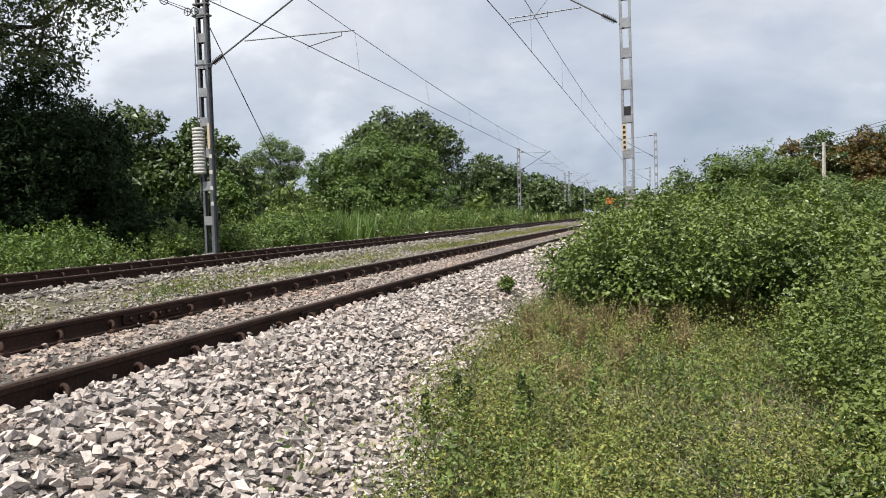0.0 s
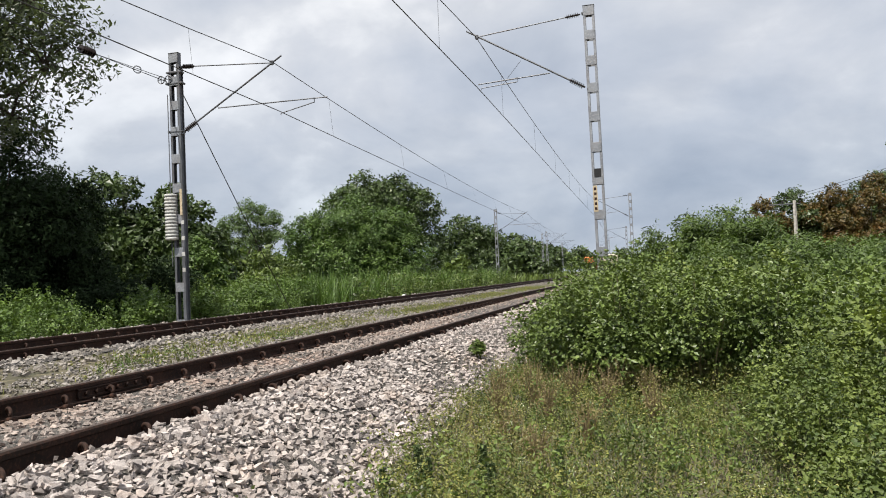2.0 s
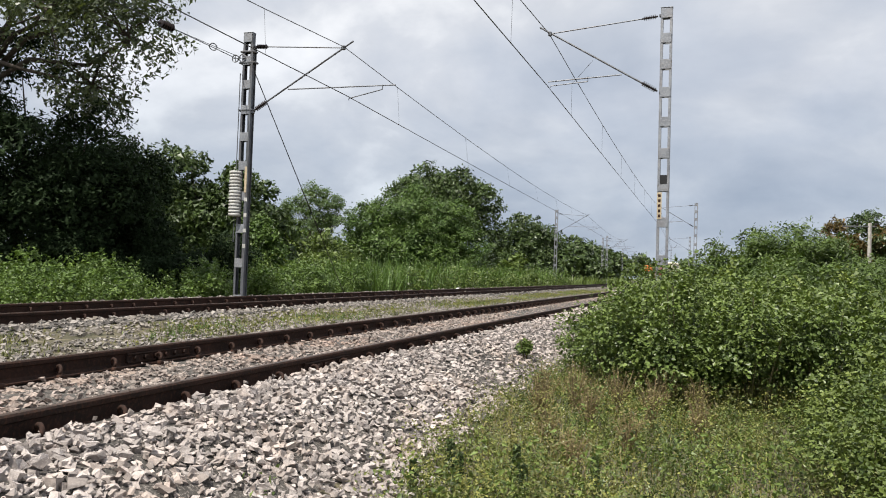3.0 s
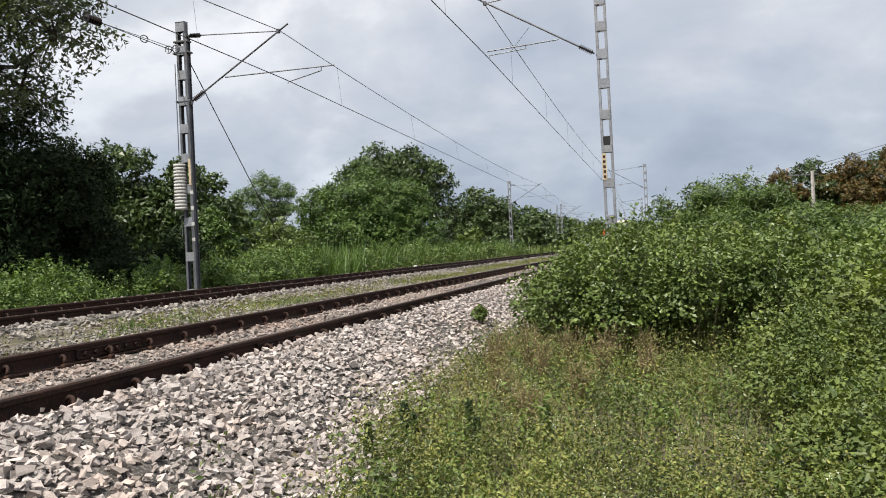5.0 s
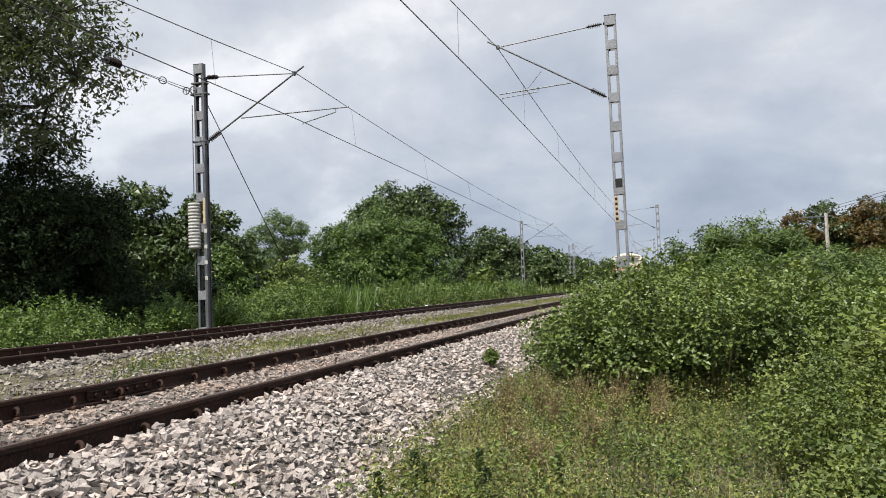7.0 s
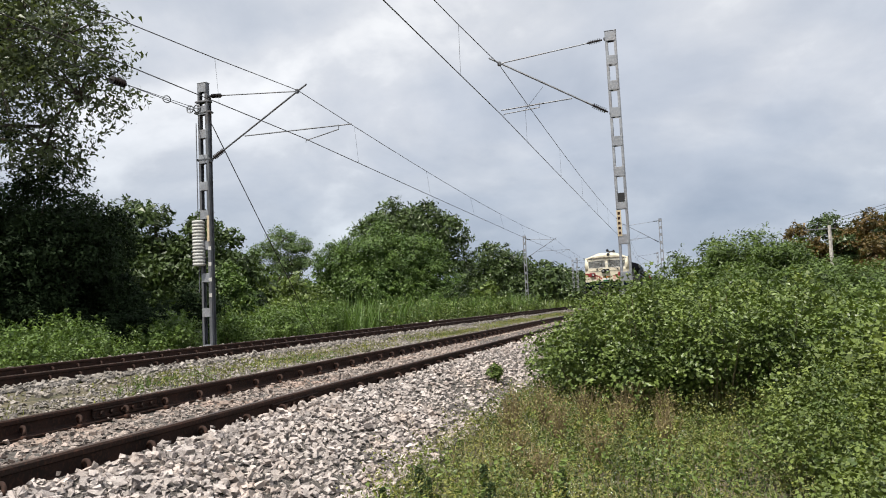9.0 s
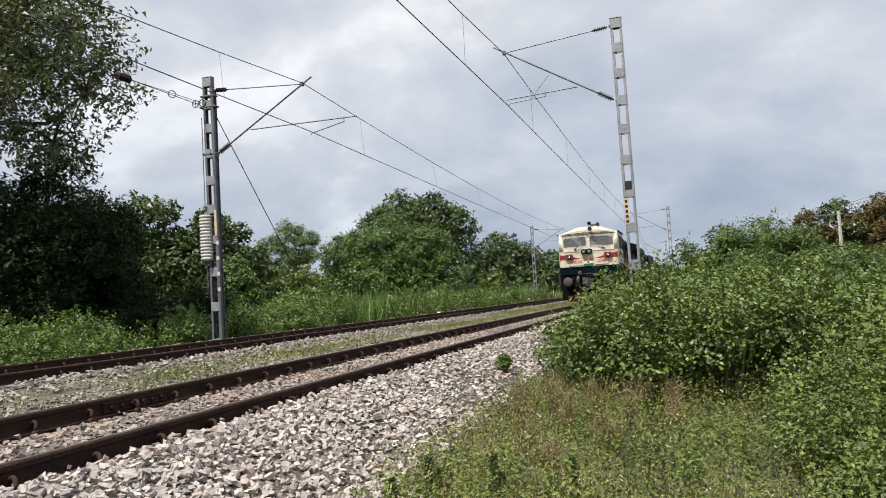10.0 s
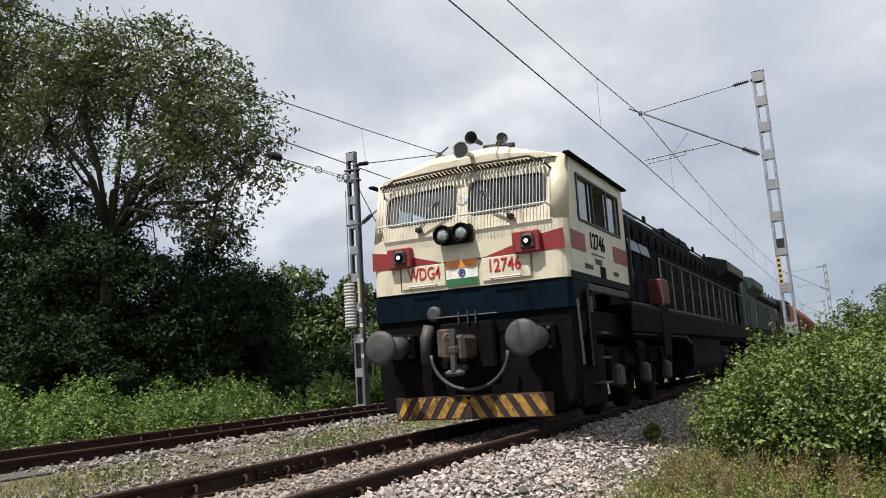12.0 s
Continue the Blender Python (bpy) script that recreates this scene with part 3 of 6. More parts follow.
def cantilever(parent, root_hi, root_lo, stay_end, tip, arm_start, arm_end, steady_a, steady_b, wire_mat=M_WIRE):
    """The tubes that hold the wires out over a track: stay, bracket tube, register arm and steady arm."""
    part("stay_tube", Geo().tube([lerp(root_hi, stay_end, 0.16), stay_end], 0.016, 8), M_GALV_DARK, parent)
    part("stay_insulator", insulator(lerp(root_hi, stay_end, 0.03), lerp(root_hi, stay_end, 0.17)), M_INSUL, parent, "dark ribbed insulator")
    part("bracket_tube", Geo().tube([lerp(root_lo, tip, 0.15), tip], 0.024, 8), M_GALV_DARK, parent)
    part("bracket_insulator", insulator(lerp(root_lo, tip, 0.03), lerp(root_lo, tip, 0.16), 7, 0.07), M_INSUL, parent, "dark ribbed insulator")
    part("register_arm", Geo().tube([arm_start, arm_end], 0.017, 8), M_GALV_DARK, parent)
    drop = (steady_a[0], steady_a[1], steady_a[2] + 0.12)
    part("steady_arm", Geo().tube([drop, steady_a, lerp(steady_a, steady_b, 0.5), steady_b, (steady_b[0], steady_b[1], steady_b[2] - 0.05)], [0.014, 0.014, 0.014, 0.012, 0.01], 6), M_GALV_DARK, parent)
    for place, size in ((stay_end, (0.09, 0.09, 0.11)), (root_lo, (0.10, 0.16, 0.07)), (root_hi, (0.10, 0.14, 0.06))):
        part("clamp", Geo().box(*place, *size, 0.012), M_GALV_DARK, parent)


def mast_right(x, y, full=True):
    t = strut_mast(x, y, 7.56, -0.9, "grey galvanised latticed steel overhead-line mast beside the near track", 0.27)
    b = 0.9
    cantilever(t, (-0.13, 0, 7.38 + b), (-0.10, 0, 5.43 + b), (-2.93, 0, 7.12 + b), (-3.2, 0, 7.31 + b), (-1.07, 0, 5.95 + b), (-2.95, 0, 5.86 + b), (-1.92, 0, 5.82 + b), (-2.88, 0, 5.75 + b))
    part("hanger_wire", Geo().tube([(-1.8, 0, 6.36 + b), (-2.3, 0, 5.80 + b)], 0.005, 4), M_WIRE, t)
    return t


mr = mast_right(-1.22, 20.05)
mr.matrix_basis = pose(-1.155, 20.05, -0.9, 0, -0.4, 0)
B0 = 0.9
part("black_plate", Geo().box(0.0, -0.088, 3.27 + B0, 0.17, 0.012, 0.22, 0.003), M_BLACK, mr, "black square plate")
part("number_strip", Geo().box(-0.085, -0.090, 2.62 + B0, 0.11, 0.008, 0.66, 0.002), M_YELLOW, mr, "narrow yellow plate with dark unreadable marks")
for k in range(5):
    part("mark", Geo().box(-0.085, -0.0965, 2.37 + B0 + 0.125 * k, 0.06, 0.003, 0.07, 0.001), M_RAIL, mr)
far_r = mast_right(-1.06, 71.85)
far_r2 = mast_right(-2.6, 128.0)
far_r3 = mast_right(-7.6, 184.0)


def mast_left(x, y, weights, twin=False):
    b = 0.9
    # the weighted mast stands in shade, put into its darker channel colour
    t = strut_mast(x, y, 7.12, -0.9, "grey steel overhead-line mast with balance weights beside the far track" if weights else "grey latticed steel overhead-line mast beside the far track", 0.27, 0.0, M_GALV_DARK if weights else M_GALV)
    cantilever(t, (0.13, 0, 6.75 + b), (0.16, 0, 4.95 + b), (2.84, 0, 6.56 + b), (3.12, 0, 6.72 + b), (1.25, 0, 5.53 + b), (4.35, 0, 5.52 + b), (3.99, 0, 5.42 + b), (3.05, 0, 5.22 + b))
    if weights:
        g = Geo()
        for s in (-1, 1):
            g.box(0.155 + 0.0 * s, 0.09 * s, 3.9, 0.05, 0.012, 7.6, 0.002)
        part("stiffener", g, M_GALV_DARK, t)
        g = Geo()
        prof = []
        for k in range(14):
            z = 3.0 + k * 0.088
            prof += [(0.135, z), (0.165, z + 0.012), (0.165, z + 0.07), (0.135, z + 0.084)]
        g.lathe(prof, 20, pose(-0.17, -0.12, 0))
        part("balance_weight", g, M_WEIGHT, t, "stack of pale grey cast weights", True)
        part("weight_rod", Geo().tube([(-0.17, -0.12, 2.3), (-0.17, -0.12, 6.9)], 0.012, 6), M_GALV_DARK, t)
        g = Geo()
        for k, (dx, r) in enumerate(((-0.36, 0.10), (-0.14, 0.10))):
            pts = [(dx + r * math.cos(a), -0.1, 7.32 + r * math.sin(a)) for a in np.linspace(0, 2 * math.pi, 17)]
            g.tube(pts, 0.014, 6)
            g.tube([(dx - r, -0.1, 7.32), (dx + r, -0.1, 7.32)], 0.01, 5)
            g.tube([(dx, -0.1, 7.32 - r), (dx, -0.1, 7.32 + r)], 0.01, 5)
        part("pulley", g, M_GALV_DARK, t, "pair of spoked tension pulleys")
        for k in range(4):
            part("marker_plate", Geo().box(0.15, -0.098, 2.2 + 0.42 * k, 0.09, 0.008, 0.10, 0.002), M_WEIGHT, t, "small pale plate")
        part("marker_strip", Geo().box(0.12, -0.10, 4.0, 0.07, 0.008, 0.7, 0.002), M_YELLOW, t, "narrow ochre strip with unreadable marks")
        for z, w in ((5.9, 0.44), (7.5, 0.44), (7.2, 0.5)):
            part("bracket", Geo().box(0, 0, z, w, 0.2, 0.05, 0.01), M_GALV_DARK, t)
    return t


ml = mast_left(-12.10, 18.4, True)
mast_left(-13.9, 75.0, False)
mast_left(-14.6, 122.0, False)
mast_left(-16.0, 128.0, False)
mast_left(-17.6, 176.0, False)
mast_left(-22.0, 220.0, False)

# stay from the left mast down to its anchor in the weeds
guy = thing("guy_wire", "thin dark steel stay from mast to ground", "wire", m=pose(0, 0, 0))
part("strand", Geo().tube([(-11.98, 18.55, 6.05), (-12.0, 25.0, -0.35)], 0.014, 5), M_WIRE, guy)
part("anchor", Geo().box(-12.0, 25.0, -0.45, 0.4, 0.4, 0.3, 0.03), M_POLE, guy)

# anchored line with its insulator, running from the pulleys away behind the camera
anchor = thing("tension_line", "anchored wire with dark insulator at the balance weights", "wire", m=pose(0, 0, 0))
E1, E2 = Vector((-12.3, 18.3, 6.36)), Vector((-12.3, 15.5, 6.36))
part("strand", Geo().tube([E1, E2], 0.010, 5).tube([E1 + Vector((0, 0, 0.08)), E2], 0.008, 5), M_WIRE, anchor)
part("ring", Geo().tube([(-12.3 + 0.05 * math.cos(a), 17.05 + 0.09 * math.cos(a), 6.38 + 0.09 * math.sin(a)) for a in np.linspace(0, 2 * math.pi, 15)], 0.014, 6), M_GALV_DARK, anchor)
part("line_insulator", insulator(E2, E2 + Vector((-0.08, -0.5, 0.02)), 6, 0.10, 0.03), M_INSUL, anchor, "dark ribbed insulator")
part("strand", Geo().tube([E2 + Vector((-0.08, -0.5, 0.02)), E2 + Vector((0.6, -34, -0.1))], 0.010, 5), M_WIRE, anchor)


def sag_points(a, b, sag, n=14):
    a, b = Vector(a), Vector(b)
    return [a.lerp(b, k / n) - Vector((0, 0, 4 * sag * (k / n) * (1 - k / n))) for k in range(n + 1)]


def overhead(label, supports):
    """Messenger and contact wire with droppers; supports: rows of x, y, messenger z, contact x, contact z."""
    t = thing("overhead_line", label, "wire", "overhead lines", m=pose(0, 0, 0))
    for (x0, y0, z0, c0, k0), (x1, y1, z1, c1, k1) in zip(supports, supports[1:]):
        top = sag_points((x0, y0, z0), (x1, y1, z1), 1.05 if y0 < 0 else 0.42)
        low = sag_points((c0, y0, k0), (c1, y1, k1), 0.03)
        part("messenger_wire", Geo().tube(top, 0.0105, 5), M_WIRE, t)
        part("contact_wire", Geo().tube(low, 0.0115, 5), M_WIRE, t)
        g = Geo()
        for k in range(1, 14, 2):
            g.tube([top[k], low[k]], 0.0035, 4)
        part("droppers", g, M_WIRE, t)
    return t


overhead("thin dark catenary and contact wires above the near track",
         [(-4.3, -36, 7.1, -4.5, 5.60), (-4.16, 20.05, 7.10, -4.15, 5.72), (-4.1, 71.85, 7.1, -4.1, 5.55), (-5.5, 128, 7.1, -5.2, 5.53), (-10.6, 184, 7.1, -10.9, 5.53)])
overhead("thin dark catenary and contact wires above the far track",
         [(-9.3, -36, 6.6, -9.3, 5.3), (-9.24, 18.4, 6.58, -9.15, 5.31), (-10.9, 75, 6.6, -10.6, 5.25), (-12.4, 125, 6.55, -12.0, 5.2), (-16.5, 176, 6.55, -16.0, 5.2)])


# ---- trees and shrubs ----
def limb_geo(base, tips, r0, wander=0.25):
    g = Geo()
    base = Vector(base)
    for tip, r in tips:
        tip = Vector(tip)
        mid = base.lerp(tip, 0.5) + Vector((random.uniform(-1, 1), random.uniform(-1, 1), random.uniform(0, 0.6))) * wander
        pts = [base, base.lerp(mid, 0.5) + Vector((0, 0, wander * 0.4)), mid, mid.lerp(tip, 0.55), tip]
        g.tube(pts, [r, r * 0.8, r * 0.6, r * 0.4, r * 0.15], 7)
    return g


def lobe_leaves(lobes, clump, cover, size, aspect, low=-0.55, squash=0.75, core=0.12):
    """Leaf places on the skin of a crown made of several boughs; lobes: rows of x, y, z, radius, flattening."""
    at, out = [], []
    for x, y, z, r, flat in lobes:
        cr = clump * r
        n = int(5.2 / clump ** 2)
        d = unit(RNG.normal(0, 1, (n, 3)) + [0, 0, 0.15])
        d = d[d[:, 2] > low]
        n = len(d)
        c = d * (r * RNG.uniform(0.62, 1.1, n))[:, None] * [1, 1, flat] + [x, y, z]
        per = max(5, int(cover * 3.1 * cr * cr / (0.5 * size * size * aspect)))
        p = RNG.normal(0, 0.55, (n * per, 3)) * [1, 1, squash] * (cr * np.repeat(RNG.uniform(0.6, 1.25, n), per))[:, None]
        at.append(np.repeat(c, per, 0) + p)
        out.append(np.repeat(d, per, 0))
        k = int(n * per * core)
        d = unit(RNG.normal(0, 1, (k, 3)))
        at.append(d * (r * RNG.uniform(0.1, 0.75, k))[:, None] * [1, 1, flat] + [x, y, z])
        out.append(d)
    return np.concatenate(at), np.concatenate(out)


def grown(name, label, category, group, x, y, lobes, leaf, size, clump=0.3, cover=0.5, aspect=0.6, trunk=0.16, low=-0.55, up=0.5, crown="crown", simple=True, stems=0, sprouts=0, core=0.12, bare=0, split=0.34):
    """A tree or shrub: trunk or stems, one limb for each bough, and a crown of leaves on the boughs. Lobes are in world places."""
    z0 = float(land(x, y)) - 0.05
    t = thing(name, label, category, group, pose(x, y, z0))
    lobes = [(a - x, b - y, c - z0, r, f) for a, b, c, r, f in lobes]
    hi = max(l[2] for l in lobes)
    if trunk:
        fork = Vector((random.uniform(-0.15, 0.15), random.uniform(-0.15, 0.15), max(0.25, hi * split)))
        part("trunk", Geo().tube([(0, 0, -0.2), (0.03, 0.02, fork.z * 0.5), fork], [trunk * 1.35, trunk, trunk * 0.85], 9), M_BARK, t, "", True)
        for l in lobes:
            part("limb", limb_geo(fork, [(l[:3], trunk * 0.4)], trunk, 0.12 * hi), M_BARK, t, "", True)
    if bare:
        g = Geo()
        for k in range(bare):
            l = random.choice(lobes)
            b = Vector(l[:3])
            d = Vector([random.gauss(0, 1) for _ in range(3)]).normalized() * l[3]
            g.tube([b - d * 0.2, b + d * 0.45 + Vector((0, 0, 0.1 * l[3])), b + d], [0.04, 0.022, 0.006], 5)
        part("twig_spray", g, M_BARK, t)["kind"] = "stuff"
    for k in range(stems):
        l = lobes[k % len(lobes)]
        tip = Vector(l[:3]) + Vector((random.gauss(0, 0.4), random.gauss(0, 0.4), random.uniform(-0.2, 0.7))) * l[3]
        b = Vector((tip.x * 0.45, tip.y * 0.45, -0.05))
        part("stem", Geo().tube([b, b.lerp(tip, 0.5) + Vector((0, 0, 0.06)), tip], [0.013, 0.010, 0.004], 5), M_STEM, t)
    at, out = lobe_leaves(lobes, clump, cover, size, aspect, low, core=core)
    if sprouts:
        # upright leafy shoots standing out of the top
        per = 18
        pick = [random.choice(lobes) for _ in range(sprouts)]
        base = np.array([(l[0] + random.gauss(0, 0.45) * l[3], l[1] + random.gauss(0, 0.45) * l[3], l[2] + 0.72 * l[3] * l[4]) for l in pick])
        f = RNG.uniform(0, 1, (sprouts, per))
        tall = RNG.uniform(0.15, 0.42, sprouts)[:, None]
        lean = RNG.normal(0, 0.25, (sprouts, 2))
        wide = size * 0.8 * (1.15 - 0.8 * f)
        p = np.stack([base[:, :1] + lean[:, :1] * f * tall + RNG.normal(0, 1, f.shape) * wide, base[:, 1:2] + lean[:, 1:] * f * tall + RNG.normal(0, 1, f.shape) * wide, base[:, 2:] + f * tall], -1)
        at = np.concatenate([at, p.reshape(-1, 3)])
        out = np.concatenate([out, np.zeros((sprouts * per, 3))])
    ok = at[:, 2] > 0.0
    part(crown, leaves(crown, at[ok], size, leaf, out[ok], up, aspect, simple=simple), leaf, t)
    return t


def dome(x, y, top, r, n=7, deep=0.9):
    """Boughs heaped into an uneven dome whose highest leaf is near top."""
    z0 = float(land(x, y))
    h = top - z0
    rows = [(x + random.uniform(-0.15, 0.15) * r, y, top - 0.42 * r, 0.45 * r, 0.9)]
    for k in range(n - 1):
        a = 2.4 * k + random.uniform(-0.4, 0.4)
        f = random.uniform(0.45, 0.78)
        q = random.uniform(0.34, 0.52) * r
        zz = z0 + (h - q) * random.uniform(0.42, 0.9) * (1.12 - 0.35 * f)
        rows.append((x + math.cos(a) * f * r, y + math.sin(a) * f * r, zz, q, random.uniform(0.75, 1.0)))
    rows.append((x, y, z0 + 0.36 * h, min(0.75 * r, 0.36 * h), deep))
    return rows


# the big tree over the far verge: bare limbs, a wide open crown and a dense dark skirt
grown("tree", "tall spreading tree with small grey-green leaves and pale open limbs", "tree", "", -21.4, 17.6,
      [(-19.2, 17.3, 11.1, 1.9, 0.8), (-17.0, 17.2, 9.9, 1.8, 0.8), (-15.6, 17.0, 8.4, 1.7, 0.8), (-15.3, 17.4, 6.9, 1.4, 0.75), (-17.2, 16.4, 7.4, 1.6, 0.7), (-19.2, 18.6, 9.0, 1.8, 0.7), (-21.6, 17.0, 11.6, 1.9, 0.8),
       (-23.6, 17.6, 11.8, 2.1, 0.8), (-22.4, 16.2, 9.4, 1.7, 0.7), (-25.0, 18.4, 10.0, 2.0, 0.8), (-20.2, 16.0, 10.2, 1.5, 0.7), (-17.4, 18.4, 5.9, 1.3, 0.8)],
      L_TREE, 0.17, 0.24, 0.37, 0.5, 0.24, low=-0.8, bare=150, core=0.08, split=0.52)
grown("tree", "tall dark tree with small grey-green leaves leaning over the weeds", "tree", "", -27.5, 16.5,
      [(-26.0, 16.0, 13.6, 2.3, 0.9), (-28.6, 17.0, 12.4, 2.5, 0.9), (-26.6, 15.2, 10.6, 2.2, 0.8), (-29.6, 15.6, 9.4, 2.6, 0.9), (-27.2, 16.0, 8.0, 2.3, 0.9), (-30.0, 14.5, 12.6, 2.6, 0.9)],
      L_TREE, 0.22, 0.26, 0.52, 0.5, 0.28, low=-0.8, bare=60, core=0.10, split=0.5)
# the shade under the crown is put into the leaf colour of these
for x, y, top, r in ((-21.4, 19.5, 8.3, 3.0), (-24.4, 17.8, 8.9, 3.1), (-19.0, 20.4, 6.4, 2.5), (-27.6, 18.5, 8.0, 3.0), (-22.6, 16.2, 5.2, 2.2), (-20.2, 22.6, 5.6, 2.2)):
    grown("tree", "dense tree under the tall one, its shade put into dark leaves", "tree", "low dark trees", x, y, dome(x, y, top, r, 12), L_SHADED, 0.155, 0.27, 0.58, 0.5, 0.15)
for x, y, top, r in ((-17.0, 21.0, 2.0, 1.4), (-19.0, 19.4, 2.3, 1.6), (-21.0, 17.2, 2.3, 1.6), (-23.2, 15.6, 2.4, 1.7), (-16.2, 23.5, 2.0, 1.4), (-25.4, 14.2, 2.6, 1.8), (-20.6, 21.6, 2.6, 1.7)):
    grown("shrub", "low shrub under the tall tree, its shade put into dark leaves", "shrub", "shaded shrubs", x, y, dome(x, y, top, r, 7), L_SHADED, 0.11, 0.28, 0.75, 0.5, 0, crown="foliage", stems=4)
# broad-leaved trees behind the far verge
for x, y, top, r in ((-24.3, 31.0, 6.4, 2.5), (-21.0, 31.6, 5.6, 1.9), (-20.3, 33.0, 4.9, 1.4), (-27.6, 30.5, 6.3, 2.5), (-22.6, 30.4, 6.1, 1.9), (-20.3, 30.8, 5.3, 1.5), (-31.5, 36.0, 6.6, 3.2), (-23.0, 35.0, 5.4, 2.2)):
    grown("tree", "dark green broad-leaved tree behind the grass", "tree", "dark trees", x, y, dome(x, y, top, r, 12), L_DARK, 0.25, 0.26, 0.9, 0.55, 0.16)
grown("shrub", "bright yellow-green shrub among the dark trees", "shrub", "", -18.4, 29.6, dome(-18.4, 29.6, 3.0, 1.1, 7), L_ROUND, 0.16, 0.26, 1.1, 0.5, 0, crown="foliage", stems=4, up=0.8)
grown("shrub", "rounded mid-green shrub before the feathery trees", "shrub", "", -22.6, 44.5, dome(-22.6, 44.5, 3.2, 1.9, 8), L_BUSH, 0.18, 0.26, 1.1, 0.6, 0, crown="foliage", stems=4)
grown("shrub", "low green shrub in the grass", "shrub", "", -25.6, 42.0, dome(-25.6, 42.0, 2.3, 1.9, 7), L_BUSH, 0.18, 0.26, 1.1, 0.6, 0, crown="foliage", stems=4)
grown("tree", "round bright green tree with fine feathery leaves", "tree", "", -20.4, 52.0,
      [(-20.4, 52.0, 3.8, 3.0, 0.95), (-22.4, 51.2, 3.6, 2.1, 0.9), (-18.6, 51.4, 3.8, 2.0, 0.9), (-20.2, 50.6, 2.1, 2.4, 0.8), (-23.6, 51.6, 2.2, 1.9, 0.9), (-17.2, 52.4, 4.0, 1.9, 0.9), (-16.4, 52.0, 2.1, 1.9, 0.9), (-18.4, 50.6, 1.7, 1.8, 0.8), (-22.6, 50.4, 1.3, 1.6, 0.8)],
      L_ROUND, 0.20, 0.19, 1.1, 0.42, 0.2, up=0.9, core=0.3)
grown("tree", "dark green tree rising behind the round one", "tree", "", -22.0, 63.0,
      [(-22.4, 63.0, 8.0, 2.1, 0.9), (-24.6, 63.0, 7.0, 2.0, 0.9), (-20.2, 63.0, 7.5, 2.1, 0.9), (-18.2, 63.0, 6.3, 1.9, 0.95), (-21.4, 63.0, 4.9, 3.2, 0.9), (-17.9, 63.0, 4.1, 1.7, 0.9)], L_DARK, 0.30, 0.24, 1.2, 0.55, 0.2)
grown("tree", "pale feathery tree with thin open crown", "tree", "", -35.0, 66.0,
      [(-35.4, 66.0, 7.4, 1.5, 0.8), (-37.2, 66.0, 6.2, 1.5, 0.7), (-33.6, 66.0, 6.6, 1.3, 0.7), (-38.6, 66.0, 5.2, 1.2, 0.7), (-35.0, 66.0, 5.0, 1.7, 0.7), (-32.4, 66.0, 5.2, 1.3, 0.7)], L_PALE, 0.22, 0.28, 0.95, 0.4, 0.2, up=0.9, bare=50, core=0.03)
grown("tree", "dark green tree behind a mast", "tree", "", -19.1, 84.0,
      [(-19.2, 84.0, 5.4, 2.1, 0.95), (-21.2, 84.0, 4.0, 1.9, 0.9), (-17.2, 84.0, 4.3, 1.9, 0.9), (-19.0, 83.6, 2.6, 2.8, 0.8), (-16.6, 84.0, 2.2, 1.6, 0.8), (-22.2, 84.0, 2.2, 1.6, 0.8)], L_DARK, 0.33, 0.24, 1.2, 0.55, 0.2)
for x, y, top, r in ((-19.6, 102, 6.0, 3.2), (-16.6, 112, 5.4, 2.8), (-23, 118, 7.5, 4.4), (-19.8, 138, 6.5, 4.0), (-24, 150, 8.5, 5), (-22, 172, 7.5, 5), (-27, 190, 9, 6), (-26, 225, 9, 6), (-33, 250, 10, 8), (-20, 270, 9, 8), (-8, 290, 8, 8), (4, 280, 8, 7)):
    grown("tree", "far dark green tree in the line along the track", "tree", "far trees", x, y, dome(x, y, top, r, 7), L_DARK, 0.32 + 0.0026 * y, 0.28, 1.1, 0.6, 0.2)
for x, y, top, r, leaf in ((-50, 80, 7, 6, L_ROUND), (-42, 52, 6.4, 4.5, L_DARK), (-38, 42, 6, 4, L_DARK), (-60, 110, 8, 8, L_DARK), (-45, 120, 8, 7, L_DARK), (-40, 20, 8, 5, L_DARK), (-36, 8, 9, 5, L_SHADED), (-34, 27, 6, 4, L_DARK), (-31, 52, 4.2, 3, L_BUSH), (-27.5, 60, 4.4, 2.8, L_ROUND), (-14.9, 63, 2.4, 1.5, L_BUSH), (-29, 84, 5.0, 4.5, L_DARK)):
    grown("tree", "green tree in the wood behind the grass", "tree", "wood behind the grass", x, y, dome(x, y, top, r, 8), leaf, 0.30 + 0.0034 * y, 0.27, 1.0, 0.6, 0.18)

